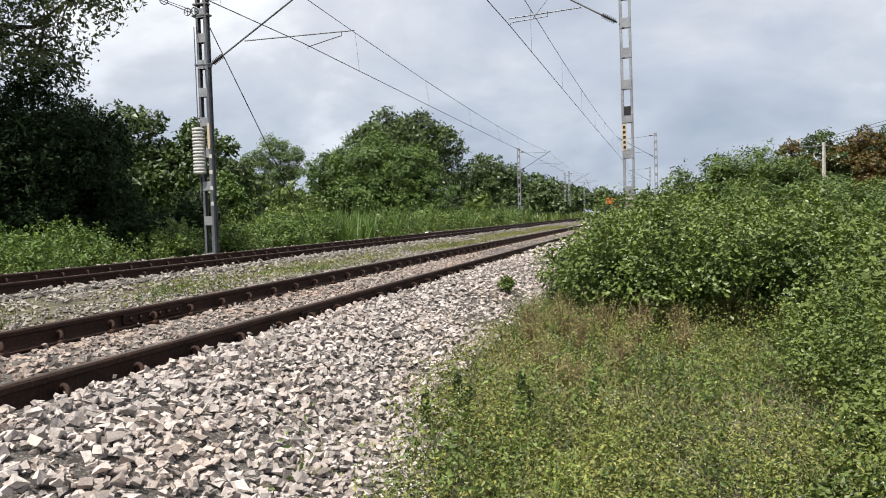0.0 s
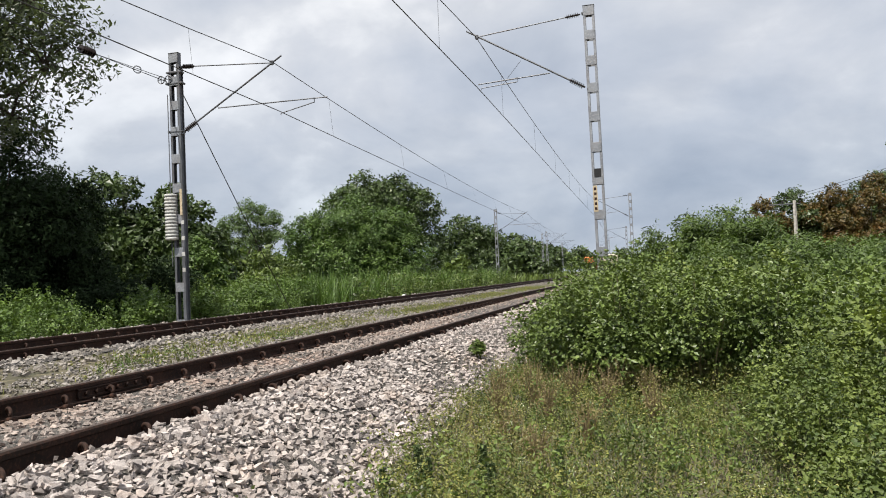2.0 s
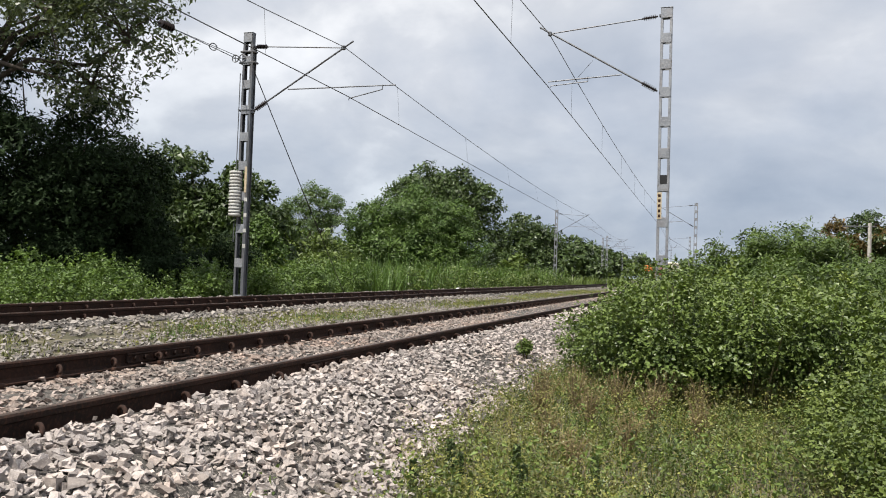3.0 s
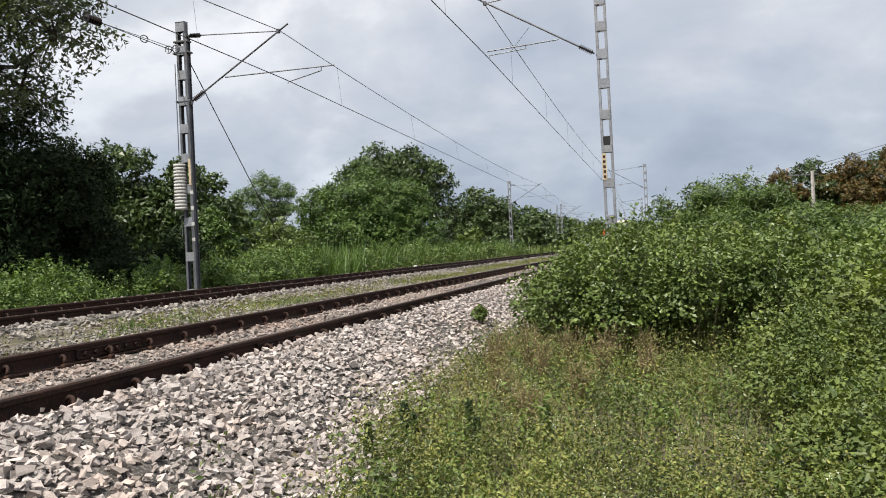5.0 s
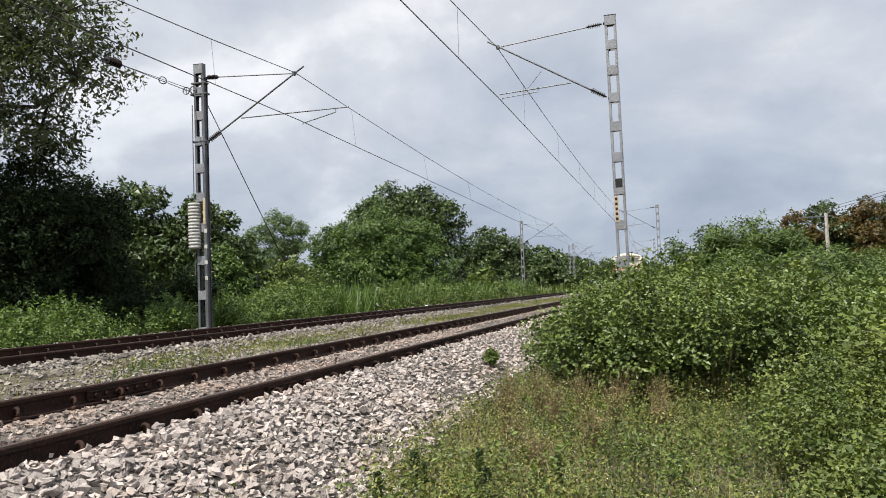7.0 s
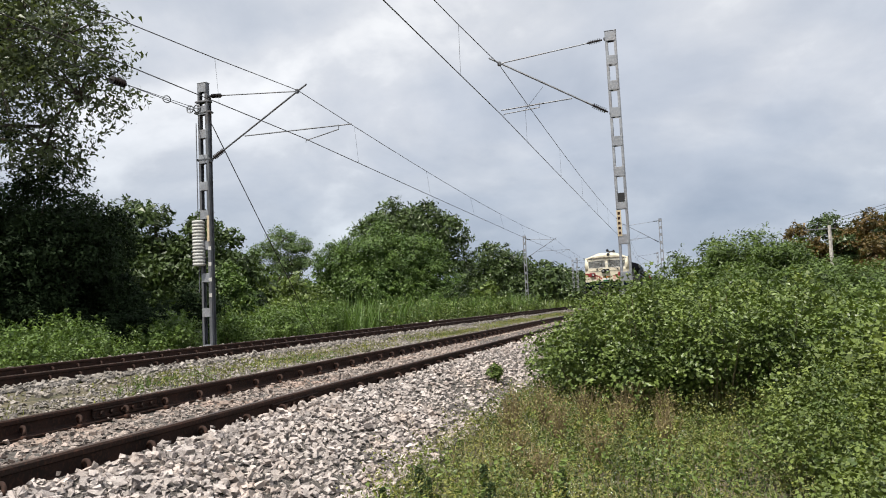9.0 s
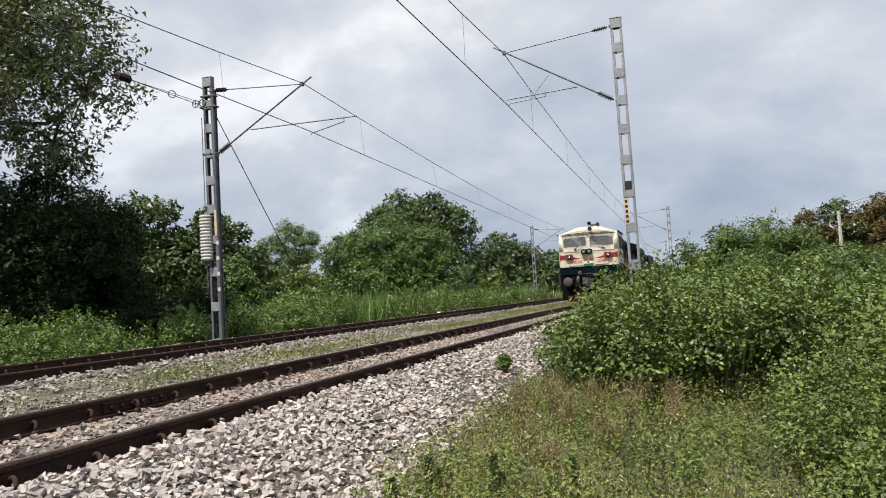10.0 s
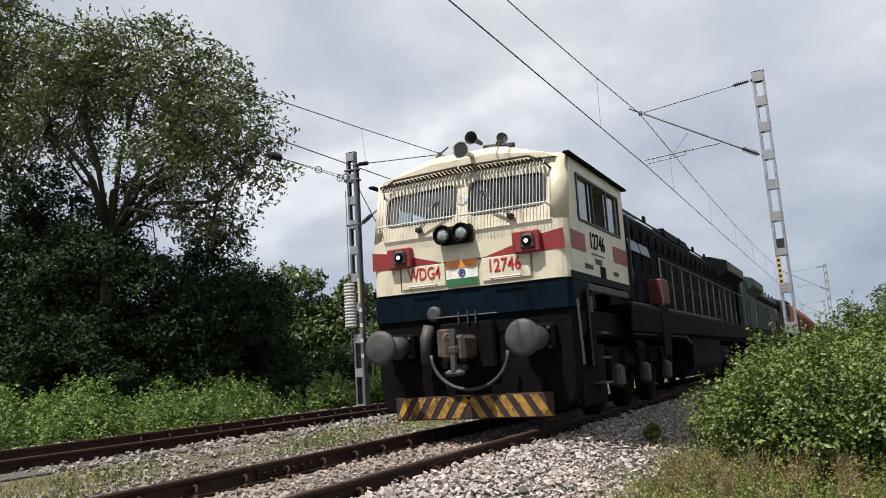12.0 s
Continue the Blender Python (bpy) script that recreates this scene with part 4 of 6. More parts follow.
# tall leafy weeds heaped along the far track
for x, y, top, r in ((-13.9, 9.2, 0.55, 1.1), (-15.4, 10.4, 0.9, 1.2), (-17.0, 11.6, 1.1, 1.3), (-13.8, 11.6, 0.45, 0.9), (-15.2, 13.0, 0.95, 1.1), (-17.2, 14.2, 1.2, 1.3), (-14.2, 14.6, 0.6, 0.9), (-15.8, 15.8, 1.0, 1.0), (-14.3, 17.2, 0.75, 0.9), (-16.4, 18.2, 1.0, 1.1),
                     (-13.6, 19.6, 0.7, 0.8), (-14.9, 20.8, 0.95, 1.0), (-13.7, 22.8, 0.8, 0.9), (-15.3, 24.6, 1.0, 1.1), (-13.9, 26.4, 0.9, 1.0), (-15.6, 28.6, 1.1, 1.2), (-14.2, 30.6, 1.0, 1.1), (-16.6, 33.0, 1.2, 1.3)):
    x -= 0.9 if y < 18 else 0.3
    grown("shrub", "tall leafy green weeds heaped beside the far track", "shrub", "weeds by the far track", x, y, dome(x, y, top, r, 9), L_HERB, 0.088, 0.3, 0.4, 0.7, 0, crown="foliage", stems=4, sprouts=34, up=0.9)

# broad-leaved bushes along the ballast
for x, y, top, r in ((-1.62, 11.4, 0.25, 0.5), (-1.3, 10.3, 0.3, 0.55), (-0.95, 9.5, 0.62, 0.62), (-0.35, 9.3, 0.86, 0.75), (0.3, 9.3, 0.78, 0.75), (-1.1, 12.6, 0.85, 0.75), (-0.35, 11.6, 0.95, 0.9), (0.75, 11.2, 0.85, 0.9), (1.05, 9.3, 0.62, 0.65)):
    grown("shrub", "leafy green bush with toothed leaves at the edge of the ballast", "shrub", "bushes by the ballast", x, y, dome(x, y, top, r, 9), L_BUSH, 0.052, 0.34, 0.30, 0.72, 0, crown="foliage", simple=False, stems=16, sprouts=80, up=0.9, core=0.2)
for x, y, top, r in ((1.7, 10.6, 0.72, 0.95), (2.4, 9.6, 0.6, 0.95), (2.2, 8.1, 0.42, 0.85), (3.1, 8.8, 0.5, 1.0), (0.2, 14.0, 1.0, 1.1), (1.7, 13.2, 0.92, 1.25), (3.2, 12.0, 0.85, 1.3), (-1.0, 15.2, 1.0, 0.8), (4.1, 10.6, 0.7, 1.2), (4.5, 13.2, 0.95, 1.4), (-0.85, 18.0, 0.95, 0.7)):
    grown("shrub", "leafy green bush in the thicket beside the track", "shrub", "thicket bushes", x, y, dome(x, y, top, r, 9), L_WEED if (x * 7 + y) % 2 > 1.1 else L_BUSH, 0.066, 0.32, 0.36, 0.80, 0, crown="foliage", stems=10, sprouts=70, up=0.9, core=0.2)
# low leafy growth near the camera
for x, y, top, r in ((1.25, 7.5, 0.12, 0.6), (1.75, 6.9, 0.18, 0.6), (1.0, 6.2, -0.04, 0.55), (1.5, 5.4, 0.0, 0.6), (2.1, 5.9, 0.12, 0.65), (1.0, 4.7, -0.2, 0.5), (1.45, 4.1, -0.12, 0.5), (0.75, 3.7, -0.32, 0.45), (1.2, 3.2, -0.24, 0.45), (2.5, 7.2, 0.28, 0.7)):
    grown("shrub", "low leafy green weed with small pale flower heads", "shrub", "low leafy weeds", x, y, dome(x, y, top, r, 9), L_WEED, 0.036, 0.3, 0.36, 0.7, 0, crown="foliage", simple=False, stems=8, sprouts=22, up=0.9)

# feathery thorn thicket behind
for x, y, top, r in ((0.2, 21.6, 1.85, 1.0), (1.0, 21.2, 2.2, 1.2), (1.9, 21.4, 2.38, 1.35), (2.9, 21.2, 1.95, 1.4), (1.4, 20.4, 2.05, 1.6), (2.5, 20.5, 1.95, 1.6), (4.0, 20.2, 1.36, 1.4), (5.2, 20.0, 1.36, 1.5), (1.0, 17.2, 1.25, 1.2), (2.6, 16.8, 1.25, 1.3), (4.4, 16.2, 1.15, 1.4), (5.6, 24.5, 1.45, 1.9)):
    grown("thorn_bush", "spreading thorn bush with fine feathery bright green leaves", "shrub", "thorn thicket", x, y, dome(x, y, top, r, 10), L_BUSH2, 0.11, 0.30, 0.68, 0.36, 0, crown="foliage", stems=8, up=1.1, core=0.3, sprouts=14)
for x, y, top, r, leaf in ((24.0, 98.0, 9.6, 4.0, L_DARK), (20.6, 94.0, 9.0, 3.4, L_FLOWER), (17.0, 96.0, 9.0, 4.2, L_DARK), (29.0, 96.0, 15.0, 4.0, L_DARK), (13.2, 94.0, 8.0, 3.0, L_FLOWER), (23.4, 91.0, 9.8, 2.8, L_FLOWER), (27.0, 70.0, 11.0, 4.0, L_DARK), (34.0, 85.0, 10.0, 6.0, L_DARK), (10.0, 90.0, 4.0, 4.0, L_DARK)):
    grown("tree", "rusty orange-blossomed tree beyond the thicket" if leaf is L_FLOWER else "dark green tree beyond the thicket", "tree", "trees beyond the thicket", x, y, dome(x, y, top, r, 9), leaf, 0.32, 0.26, 1.1, 0.6, 0.2)


def utility_pole(x, y, top):
    z0 = float(land(x, y))
    t = thing("utility_pole", "pale concrete utility pole with a cross-arm and pin insulators", "pole", m=pose(x, y, z0))
    h = top - z0
    part("pole", Geo().tube([(0, 0, -0.3), (0, 0, h)], [0.21, 0.15], 4), M_POLE, t)
    part("cross_arm", Geo().box(-0.9, 0, h - 0.35, 3.0, 0.09, 0.12, 0.02), M_GALV_DARK, t)
    for k in (-2.3, -1.1, 0.5):
        part("pin_insulator", Geo().lathe([(0.03, 0), (0.09, 0.06), (0.10, 0.16), (0.05, 0.28)], 10, pose(k, 0, h - 0.29)), M_INSUL, t)
    return t


utility_pole(14.8, 84.8, 6.95)
lines = thing("power_line", "three thin wires running off the utility pole", "wire", m=pose(0, 0, 0))
for k in (-2.3, -1.1, 0.5):
    part("strand", Geo().tube(sag_points((14.8 + k, 84.8, 6.9), (36 + k, 62, 12.5), 0.5), 0.018, 4), M_WIRE, lines)

# maintenance wagon far down the line
dist = thing("rail_trolley", "small orange maintenance trolley far down the line", "rail vehicle", m=pose(-13.4, 200, 0))
M_ORANGE = material("orange_paint", (0.62, 0.16, 0.03), 0.5, scale=4)
part("body", Geo().box(0, 0, 3.3, 2.0, 4.0, 1.6, 0.15), M_ORANGE, dist)
part("chassis", Geo().box(0, 0, 1.4, 1.9, 4.2, 2.4, 0.1), M_BLACK, dist)

# ---- low growth ----
def field(name, label, x0, x1, y0, y1, per, mat, height, width, keep=None, lean=0.35):
    n = int((x1 - x0) * (y1 - y0) * per)
    x, y = RNG.uniform(x0, x1, n), RNG.uniform(y0, y1, n)
    x = x + bend(y)
    if keep is not None:
        k = keep(x, y)
        x, y = x[k], y[k]
    if x0 > -4:
        k = x > toe(y) + RNG.normal(0.05, 0.12, len(x))
        x, y = x[k], y[k]
    at = np.stack([x, y, land(x, y) - 0.01], 1)
    ob = part(name, blades(name, at, height, width, mat, lean), mat)
    return tagged(ob, label, "grass", kind="stuff")


def patchy(f, cut):
    return lambda x, y: (np.sin(x * f + 1.3) * np.sin(y * f * 0.7) + 0.6 * np.sin(x * f * 2.3 + y * f * 1.9) + RNG.normal(0, 0.45, len(x))) > cut


field("tall_grass", "tall green grass and reeds beyond the far track", -21, -13.4, 30, 80, 26, L_REED, 1.75, 0.05)
field("tall_grass", "tall green grass far along the track", -30, -13.5, 80, 200, 7, L_BUSH, 1.2, 0.14)
field("meadow_grass", "green grass in the field behind", -60, -20, 10, 120, 1.5, L_GRASS, 0.8, 0.16)
field("strip_grass", "short yellowing grass between the two tracks", -8.0, -6.4, 3, 55, 330, L_OLIVE, 0.085, 0.011, patchy(0.8, -0.5))
field("strip_grass", "short green grass between the two tracks", -7.9, -6.5, 3, 55, 110, L_GRASS, 0.09, 0.011, patchy(0.9, 0.7))
field("verge_grass", "dry olive grass on the verge beside the ballast", -2.15, 2.6, 2.4, 12, 420, L_OLIVE, 0.14, 0.006, patchy(1.3, -0.6), 0.6)
field("verge_grass", "green grass on the verge beside the ballast", -2.0, 3.0, 2.4, 13, 260, L_GRASS, 0.14, 0.007, patchy(1.7, -0.1), 0.6)
field("dry_grass", "dry brown stalks on the verge", -2.0, 0.6, 5.0, 10.5, 120, L_DRYG, 0.26, 0.007, patchy(0.9, 0.1), 0.5)
field("thicket_grass", "grass under the thicket", -1.4, 13, 12, 45, 20, L_GRASS, 0.5, 0.03)


def herbs(name, label, x0, x1, y0, y1, n, mat, height, size, keep=None, per=26, low=0.05):
    """Small upright herbs: leaves along short stalks, too many to count."""
    x, y = RNG.uniform(x0, x1, n), RNG.uniform(y0, y1, n)
    if keep is not None:
        k = keep(x, y)
        x, y = x[k], y[k]
    if x1 < 5 and x0 > -4:
        k = x > toe(y) + RNG.normal(0.05, 0.12, len(x))
        x, y = x[k], y[k]
    x = x + bend(y)
    n = len(x)
    z = land(x, y)
    h = RNG.uniform(0.35, 1.0, n) ** 1.3 * 1.35 * height
    f = RNG.uniform(low, 1, (n, per))
    spreadr = 0.16 * h[:, None] * (1.15 - 0.6 * f)
    lean = RNG.normal(0, 0.18, (n, 2))
    px = x[:, None] + RNG.normal(0, 1, f.shape) * spreadr + lean[:, :1] * h[:, None] * f
    py = y[:, None] + RNG.normal(0, 1, f.shape) * spreadr + lean[:, 1:] * h[:, None] * f
    pz = z[:, None] + h[:, None] * f
    at = np.stack([px, py, pz], -1).reshape(-1, 3)
    ob = part(name, leaves(name, at, size, mat, None, 0.8, 0.55, simple=size > 0.09), mat)
    return tagged(ob, label, "weeds", kind="stuff")


herbs("verge_weeds", "low olive-green weeds on the verge", -2.15, 1.6, 2.6, 10.5, 2300, L_OLIVE, 0.32, 0.024, patchy(1.1, -0.8), 28)
herbs("verge_weeds", "low green weeds on the verge", -2.05, 2.2, 2.6, 11, 1900, L_WEED, 0.26, 0.028, patchy(1.4, -0.2), 26)
herbs("verge_weeds", "low yellow-green weeds close to the camera", -1.8, 1.5, 2.1, 5.0, 800, L_OLIVE, 0.30, 0.022, None, 26)
herbs("verge_weeds", "low green leafy weeds close to the camera", -1.5, 1.7, 2.1, 5.2, 800, L_WEED, 0.24, 0.025, None, 26)
herbs("verge_weeds", "taller green herbs scattered on the verge", -1.9, 2.0, 2.6, 9.5, 420, L_BUSH, 0.40, 0.042, patchy(1.9, 0.1), 24, 0.2)
herbs("verge_weeds", "low olive-green weeds on the verge behind the camera", -1.5, 5.0, -8.0, 2.2, 700, L_OLIVE, 0.26, 0.05, None, 22)
herbs("strip_weeds", "low green herbs between the two tracks", -7.5, -6.3, 7.5, 14, 420, L_HERB, 0.12, 0.03, patchy(0.7, 0.2), 16)
herbs("strip_weeds", "low olive herbs between the two tracks", -7.9, -6.2, 4, 24, 700, L_OLIVE, 0.10, 0.03, patchy(0.9, -0.4), 14)
herbs("verge_flowers", "tiny white florets on the verge weeds", -1.9, 2.0, 2.3, 9, 500, L_WHITE, 0.30, 0.011, patchy(1.0, 0.0), 9, 0.8)
herbs("verge_leaves", "dark shaded leaf litter low in the verge", -2.0, 2.2, 2.3, 10, 1100, L_DARK, 0.16, 0.030, None, 16)
herbs("far_weeds", "leafy green weeds along the far edge of the ballast", -18.0, -13.5, 8, 34, 1500, L_HERB, 0.8, 0.075, None, 32)
herbs("far_weeds", "leafy green weeds under the trees", -24, -16, 24, 38, 900, L_BUSH, 1.6, 0.15, None, 30)
herbs("far_weeds", "leafy green weeds further along the track", -18, -12.9, 34, 80, 1500, L_BUSH, 1.2, 0.15, None, 24)

herbs("far_wood", "dense dark undergrowth of the far wood", -75, -16.5, 84, 135, 600, L_DARK, 3.4, 0.6, None, 26)
herbs("far_wood", "dense dark undergrowth beside the grass", -24, -15.0, 64, 84, 260, L_DARK, 2.4, 0.34, None, 30)
herbs("far_wood", "dense dark undergrowth behind the grass", -60, -22, 38, 84, 700, L_DARK, 2.2, 0.4, None, 30)


def spire(x, y, h):
    """A dark feathery upright weed."""
    z0 = float(land(x, y))
    t = thing("weed", "dark green feathery upright weed at the edge of the ballast", "plant", "feathery weeds", pose(x, y, z0))
    part("stalk", Geo().tube([(0, 0, -0.03), (0.01, 0.01, h * 0.5), (0.0, 0.02, h)], [0.006, 0.004, 0.002], 5), M_STEM, t)
    f = RNG.uniform(0.12, 1, 420)
    a = RNG.uniform(0, 6.28, 420)
    r = 0.11 * h * (1.15 - f) * RNG.uniform(0.3, 1, 420) + 0.012
    at = np.stack([r * np.cos(a), r * np.sin(a), f * h], 1)
    part("foliage", leaves("foliage", at, 0.038, L_DARK, np.stack([np.cos(a), np.sin(a), 0.6 + 0 * a], 1), 0.8, 0.28), L_DARK, t)


for x, y, h in ((-1.68, 4.9, 0.33), (-1.58, 4.78, 0.28), (-1.25, 4.95, 0.34), (-1.17, 4.8, 0.27), (-1.82, 4.6, 0.24), (-0.8, 5.3, 0.25)):
    spire(x, y, h)


def dry_weed(x, y, h, n=46):
    z0 = float(land(x, y))
    t = thing("dry_weed", "dry brown branching weed with bare thin stalks", "plant", "dry weeds", pose(x, y, z0))
    g = Geo()
    tips = []
    for k in range(n):
        a, s = random.uniform(0, 6.28), random.uniform(0.05, 0.42)
        top = Vector((math.cos(a) * s * h, math.sin(a) * s * h, h * random.uniform(0.55, 1.05)))
        g.tube([(0, 0, -0.02), top * 0.5 + Vector((0, 0, 0.04)), top], [0.004, 0.003, 0.0012], 4)
        tips += [top * random.uniform(0.55, 1.0) for _ in range(9)]
    part("dry_tuft", g, M_DRY, t)["kind"] = "stuff"
    at = np.array([list(p) for p in tips]) + RNG.normal(0, 0.02, (len(tips), 3))
    part("seed_spray", leaves("seed_spray", at, 0.020, L_DRYG, None, 0.5, 0.7), L_DRYG, t)["kind"] = "stuff"


for x, y, h in ((-1.75, 8.3, 0.5), (-1.35, 8.0, 0.55), (-0.95, 8.2, 0.5), (-0.6, 7.8, 0.45), (-1.6, 7.4, 0.42), (-1.1, 7.2, 0.5), (-0.55, 8.6, 0.5), (-0.15, 7.4, 0.4), (-1.35, 6.4, 0.36), (-0.7, 6.5, 0.4), (-0.2, 8.6, 0.42), (-1.0, 5.6, 0.36)):
    dry_weed(x, y, h)

# single plant growing in the stones and a whitewashed stone beyond the far rail
grown("weed", "small green weed growing in the ballast", "plant", "", -2.55, 10.9, dome(-2.55, 10.9, -0.10, 0.15, 5), L_BUSH, 0.045, 0.4, 0.4, 0.7, 0, crown="foliage", simple=False, stems=4)
white = part("painted_stone", stones_at("painted_stone", np.zeros((1, 3)), 0.16, M_WHITE), None, m=pose(-11.3, 35.5, 0.0))
tagged(white, "whitewashed stone lying beside the far rail", "stone")


# ---- train ----
M_CREAM = material("cream_paint", (0.61, 0.565, 0.445), 0.45, dark=(0.53, 0.485, 0.37), scale=1.5, fine=(0.57, 0.525, 0.405), stain=(0.27, 0.22, 0.15), stain_scale=3.2, stain_amount=0.32, bump=0.06, bump_scale=5)
# base colour of the panel carries the sky's reflection as a lighter blue-grey
M_PANEL = material("sky_sheen_panel", (0.10, 0.13, 0.18), 0.4, dark=(0.05, 0.07, 0.10), scale=2, stain=(0.05, 0.05, 0.05), stain_scale=3, stain_amount=0.5)
M_OLIVE = material("olive_grille", (0.055, 0.062, 0.026), 0.6, dark=(0.028, 0.032, 0.015), scale=3)
M_RED = material("red_paint", (0.24, 0.018, 0.020), 0.5, dark=(0.16, 0.013, 0.015), scale=2.5)
M_MAROON = material("maroon_paint", (0.10, 0.010, 0.012), 0.6, dark=(0.05, 0.006, 0.008), scale=3)
M_BLUE = material("dark_blue_paint", (0.0016, 0.0085, 0.0165), 0.6, dark=(0.001, 0.004, 0.008), scale=2, stain=(0.003, 0.003, 0.003), stain_scale=3, stain_amount=0.5, spec=0.06)
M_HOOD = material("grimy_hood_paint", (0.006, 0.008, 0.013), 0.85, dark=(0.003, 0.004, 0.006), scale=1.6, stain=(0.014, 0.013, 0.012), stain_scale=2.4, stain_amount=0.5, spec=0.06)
M_TEAL = material("teal_paint", (0.008, 0.030, 0.036), 0.75, dark=(0.004, 0.016, 0.02), scale=1.6, stain=(0.05, 0.05, 0.048), stain_scale=2, stain_amount=0.4)
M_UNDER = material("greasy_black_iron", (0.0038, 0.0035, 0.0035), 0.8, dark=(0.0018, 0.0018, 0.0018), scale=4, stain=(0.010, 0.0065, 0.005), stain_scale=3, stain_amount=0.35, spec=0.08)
M_IRON = material("worn_grey_iron", (0.050, 0.050, 0.053), 0.65, dark=(0.024, 0.024, 0.027), scale=5, stain=(0.06, 0.045, 0.04), stain_scale=4, stain_amount=0.4)
M_RUSTY = material("rusty_casting", (0.085, 0.058, 0.046), 0.8, dark=(0.035, 0.025, 0.02), scale=9)
M_HAZARD_Y = material("chipped_yellow", (0.36, 0.21, 0.024), 0.75, dark=(0.20, 0.10, 0.018), scale=6, stain=(0.05, 0.022, 0.014), stain_scale=7, stain_amount=0.95)
M_HAZARD_K = material("chipped_black", (0.010, 0.008, 0.007), 0.85, dark=(0.032, 0.015, 0.010), scale=5)
M_SAFFRON = material("flag_orange", (0.70, 0.26, 0.06), 0.5, scale=6)
M_FLAGGREEN = material("flag_green", (0.02, 0.13, 0.05), 0.5, scale=6)
M_NAVY = material("flag_navy", (0.02, 0.03, 0.2), 0.5, scale=6)
M_LETTER = material("red_lettering", (0.45, 0.012, 0.018), 0.5, scale=6)
M_INSIDE = material("cab_interior", (0.03, 0.034, 0.04), 0.8, dark=(0.018, 0.02, 0.024), scale=3)
M_WAGON = material("wagon_red_oxide", (0.16, 0.030, 0.022), 0.75, dark=(0.10, 0.02, 0.016), scale=1.2, stain=(0.10, 0.05, 0.035), stain_scale=1.5, stain_amount=0.5)
M_GRILLE = material("pale_grille_bars", (0.52, 0.52, 0.50), 0.5, scale=8)
M_LAMP = bpy.data.materials.new("lamp_glow")
M_LAMP.use_nodes = True
M_LAMP.node_tree.nodes["Principled BSDF"].inputs["Emission Color"].default_value = (1, 0.96, 0.88, 1)
M_LAMP.node_tree.nodes["Principled BSDF"].inputs["Emission Strength"].default_value = 1.6
M_LENS = material("lamp_lens", (0.55, 0.56, 0.57), 0.10, metal=0.7, dark=(0.25, 0.26, 0.27), scale=20)
M_GLASS = bpy.data.materials.new("cab_glass")
M_GLASS.use_nodes = True
_p = M_GLASS.node_tree.nodes["Principled BSDF"]
_p.inputs["Base Color"].default_value = (0.62, 0.72, 0.78, 1)
_p.inputs["Roughness"].default_value = 0.03
_p.inputs["Transmission Weight"].default_value = 1.0
_p.inputs["IOR"].default_value = 1.45


def arc(cx, cy, r, a0, a1, n=5):
    return [(cx + r * math.cos(radians(a0 + (a1 - a0) * k / n)), cy + r * math.sin(radians(a0 + (a1 - a0) * k / n))) for k in range(n + 1)]


def lettering(word, height, mat, parent, m):
    cu = bpy.data.curves.new("lettering", "FONT")
    cu.body, cu.size, cu.extrude, cu.align_x, cu.align_y = word, height / 0.7, 0.004, "CENTER", "CENTER"
    cu.offset = 0.001
    cu.resolution_u = 3
    tmp = bpy.data.objects.new("tmp", cu)
    scene.collection.objects.link(tmp)
    me = bpy.data.meshes.new_from_object(tmp.evaluated_get(bpy.context.evaluated_depsgraph_get()))
    bpy.data.objects.remove(tmp)
    me.materials.clear()
    me.materials.append(mat)
    return part("lettering", me, None, parent, m=m)


def plate_with_holes(outline, holes, y, thick=0.04):
    """A wall in the x-z plane with openings cut through it."""
    bm = bmesh.new()
    edges = []
    for loop in [outline] + holes:
        vs = [bm.verts.new((a, y, b)) for a, b in loop]
        for i in range(len(vs)):
            edges.append(bm.edges.new((vs[i], vs[(i + 1) % len(vs)])))
    bmesh.ops.triangle_fill(bm, use_beauty=True, edges=edges)
    bmesh.ops.recalc_face_normals(bm, faces=bm.faces)
    res = bmesh.ops.extrude_face_region(bm, geom=list(bm.faces))
    for v in res["geom"]:
        if isinstance(v, bmesh.types.BMVert):
            v.co.y += thick
    bmesh.ops.recalc_face_normals(bm, faces=bm.faces)
    return bm


def bm_mesh(bm, name, mat):
    me = bpy.data.meshes.new(name)
    bm.to_mesh(me)
    bm.free()
    me.materials.append(mat)
    return me


def window_loop(x0, x1, z0, z1, r=0.09, cut=0.0):
    """Rounded opening; cut slopes the outer upper corner."""
    pts = arc(x1 - r, z0 + r, r, -90, 0, 4) + arc(x1 - r, z1 - r, r, 0, 90, 4) + arc(x0 + r, z1 - r, r, 90, 180, 4) + arc(x0 + r, z0 + r, r, 180, 270, 4)
    return [(a, b - cut * max(0.0, (abs(a) - 0.7)) * max(0.0, (b - z0) / (z1 - z0))) for a, b in pts]


HW = 1.43


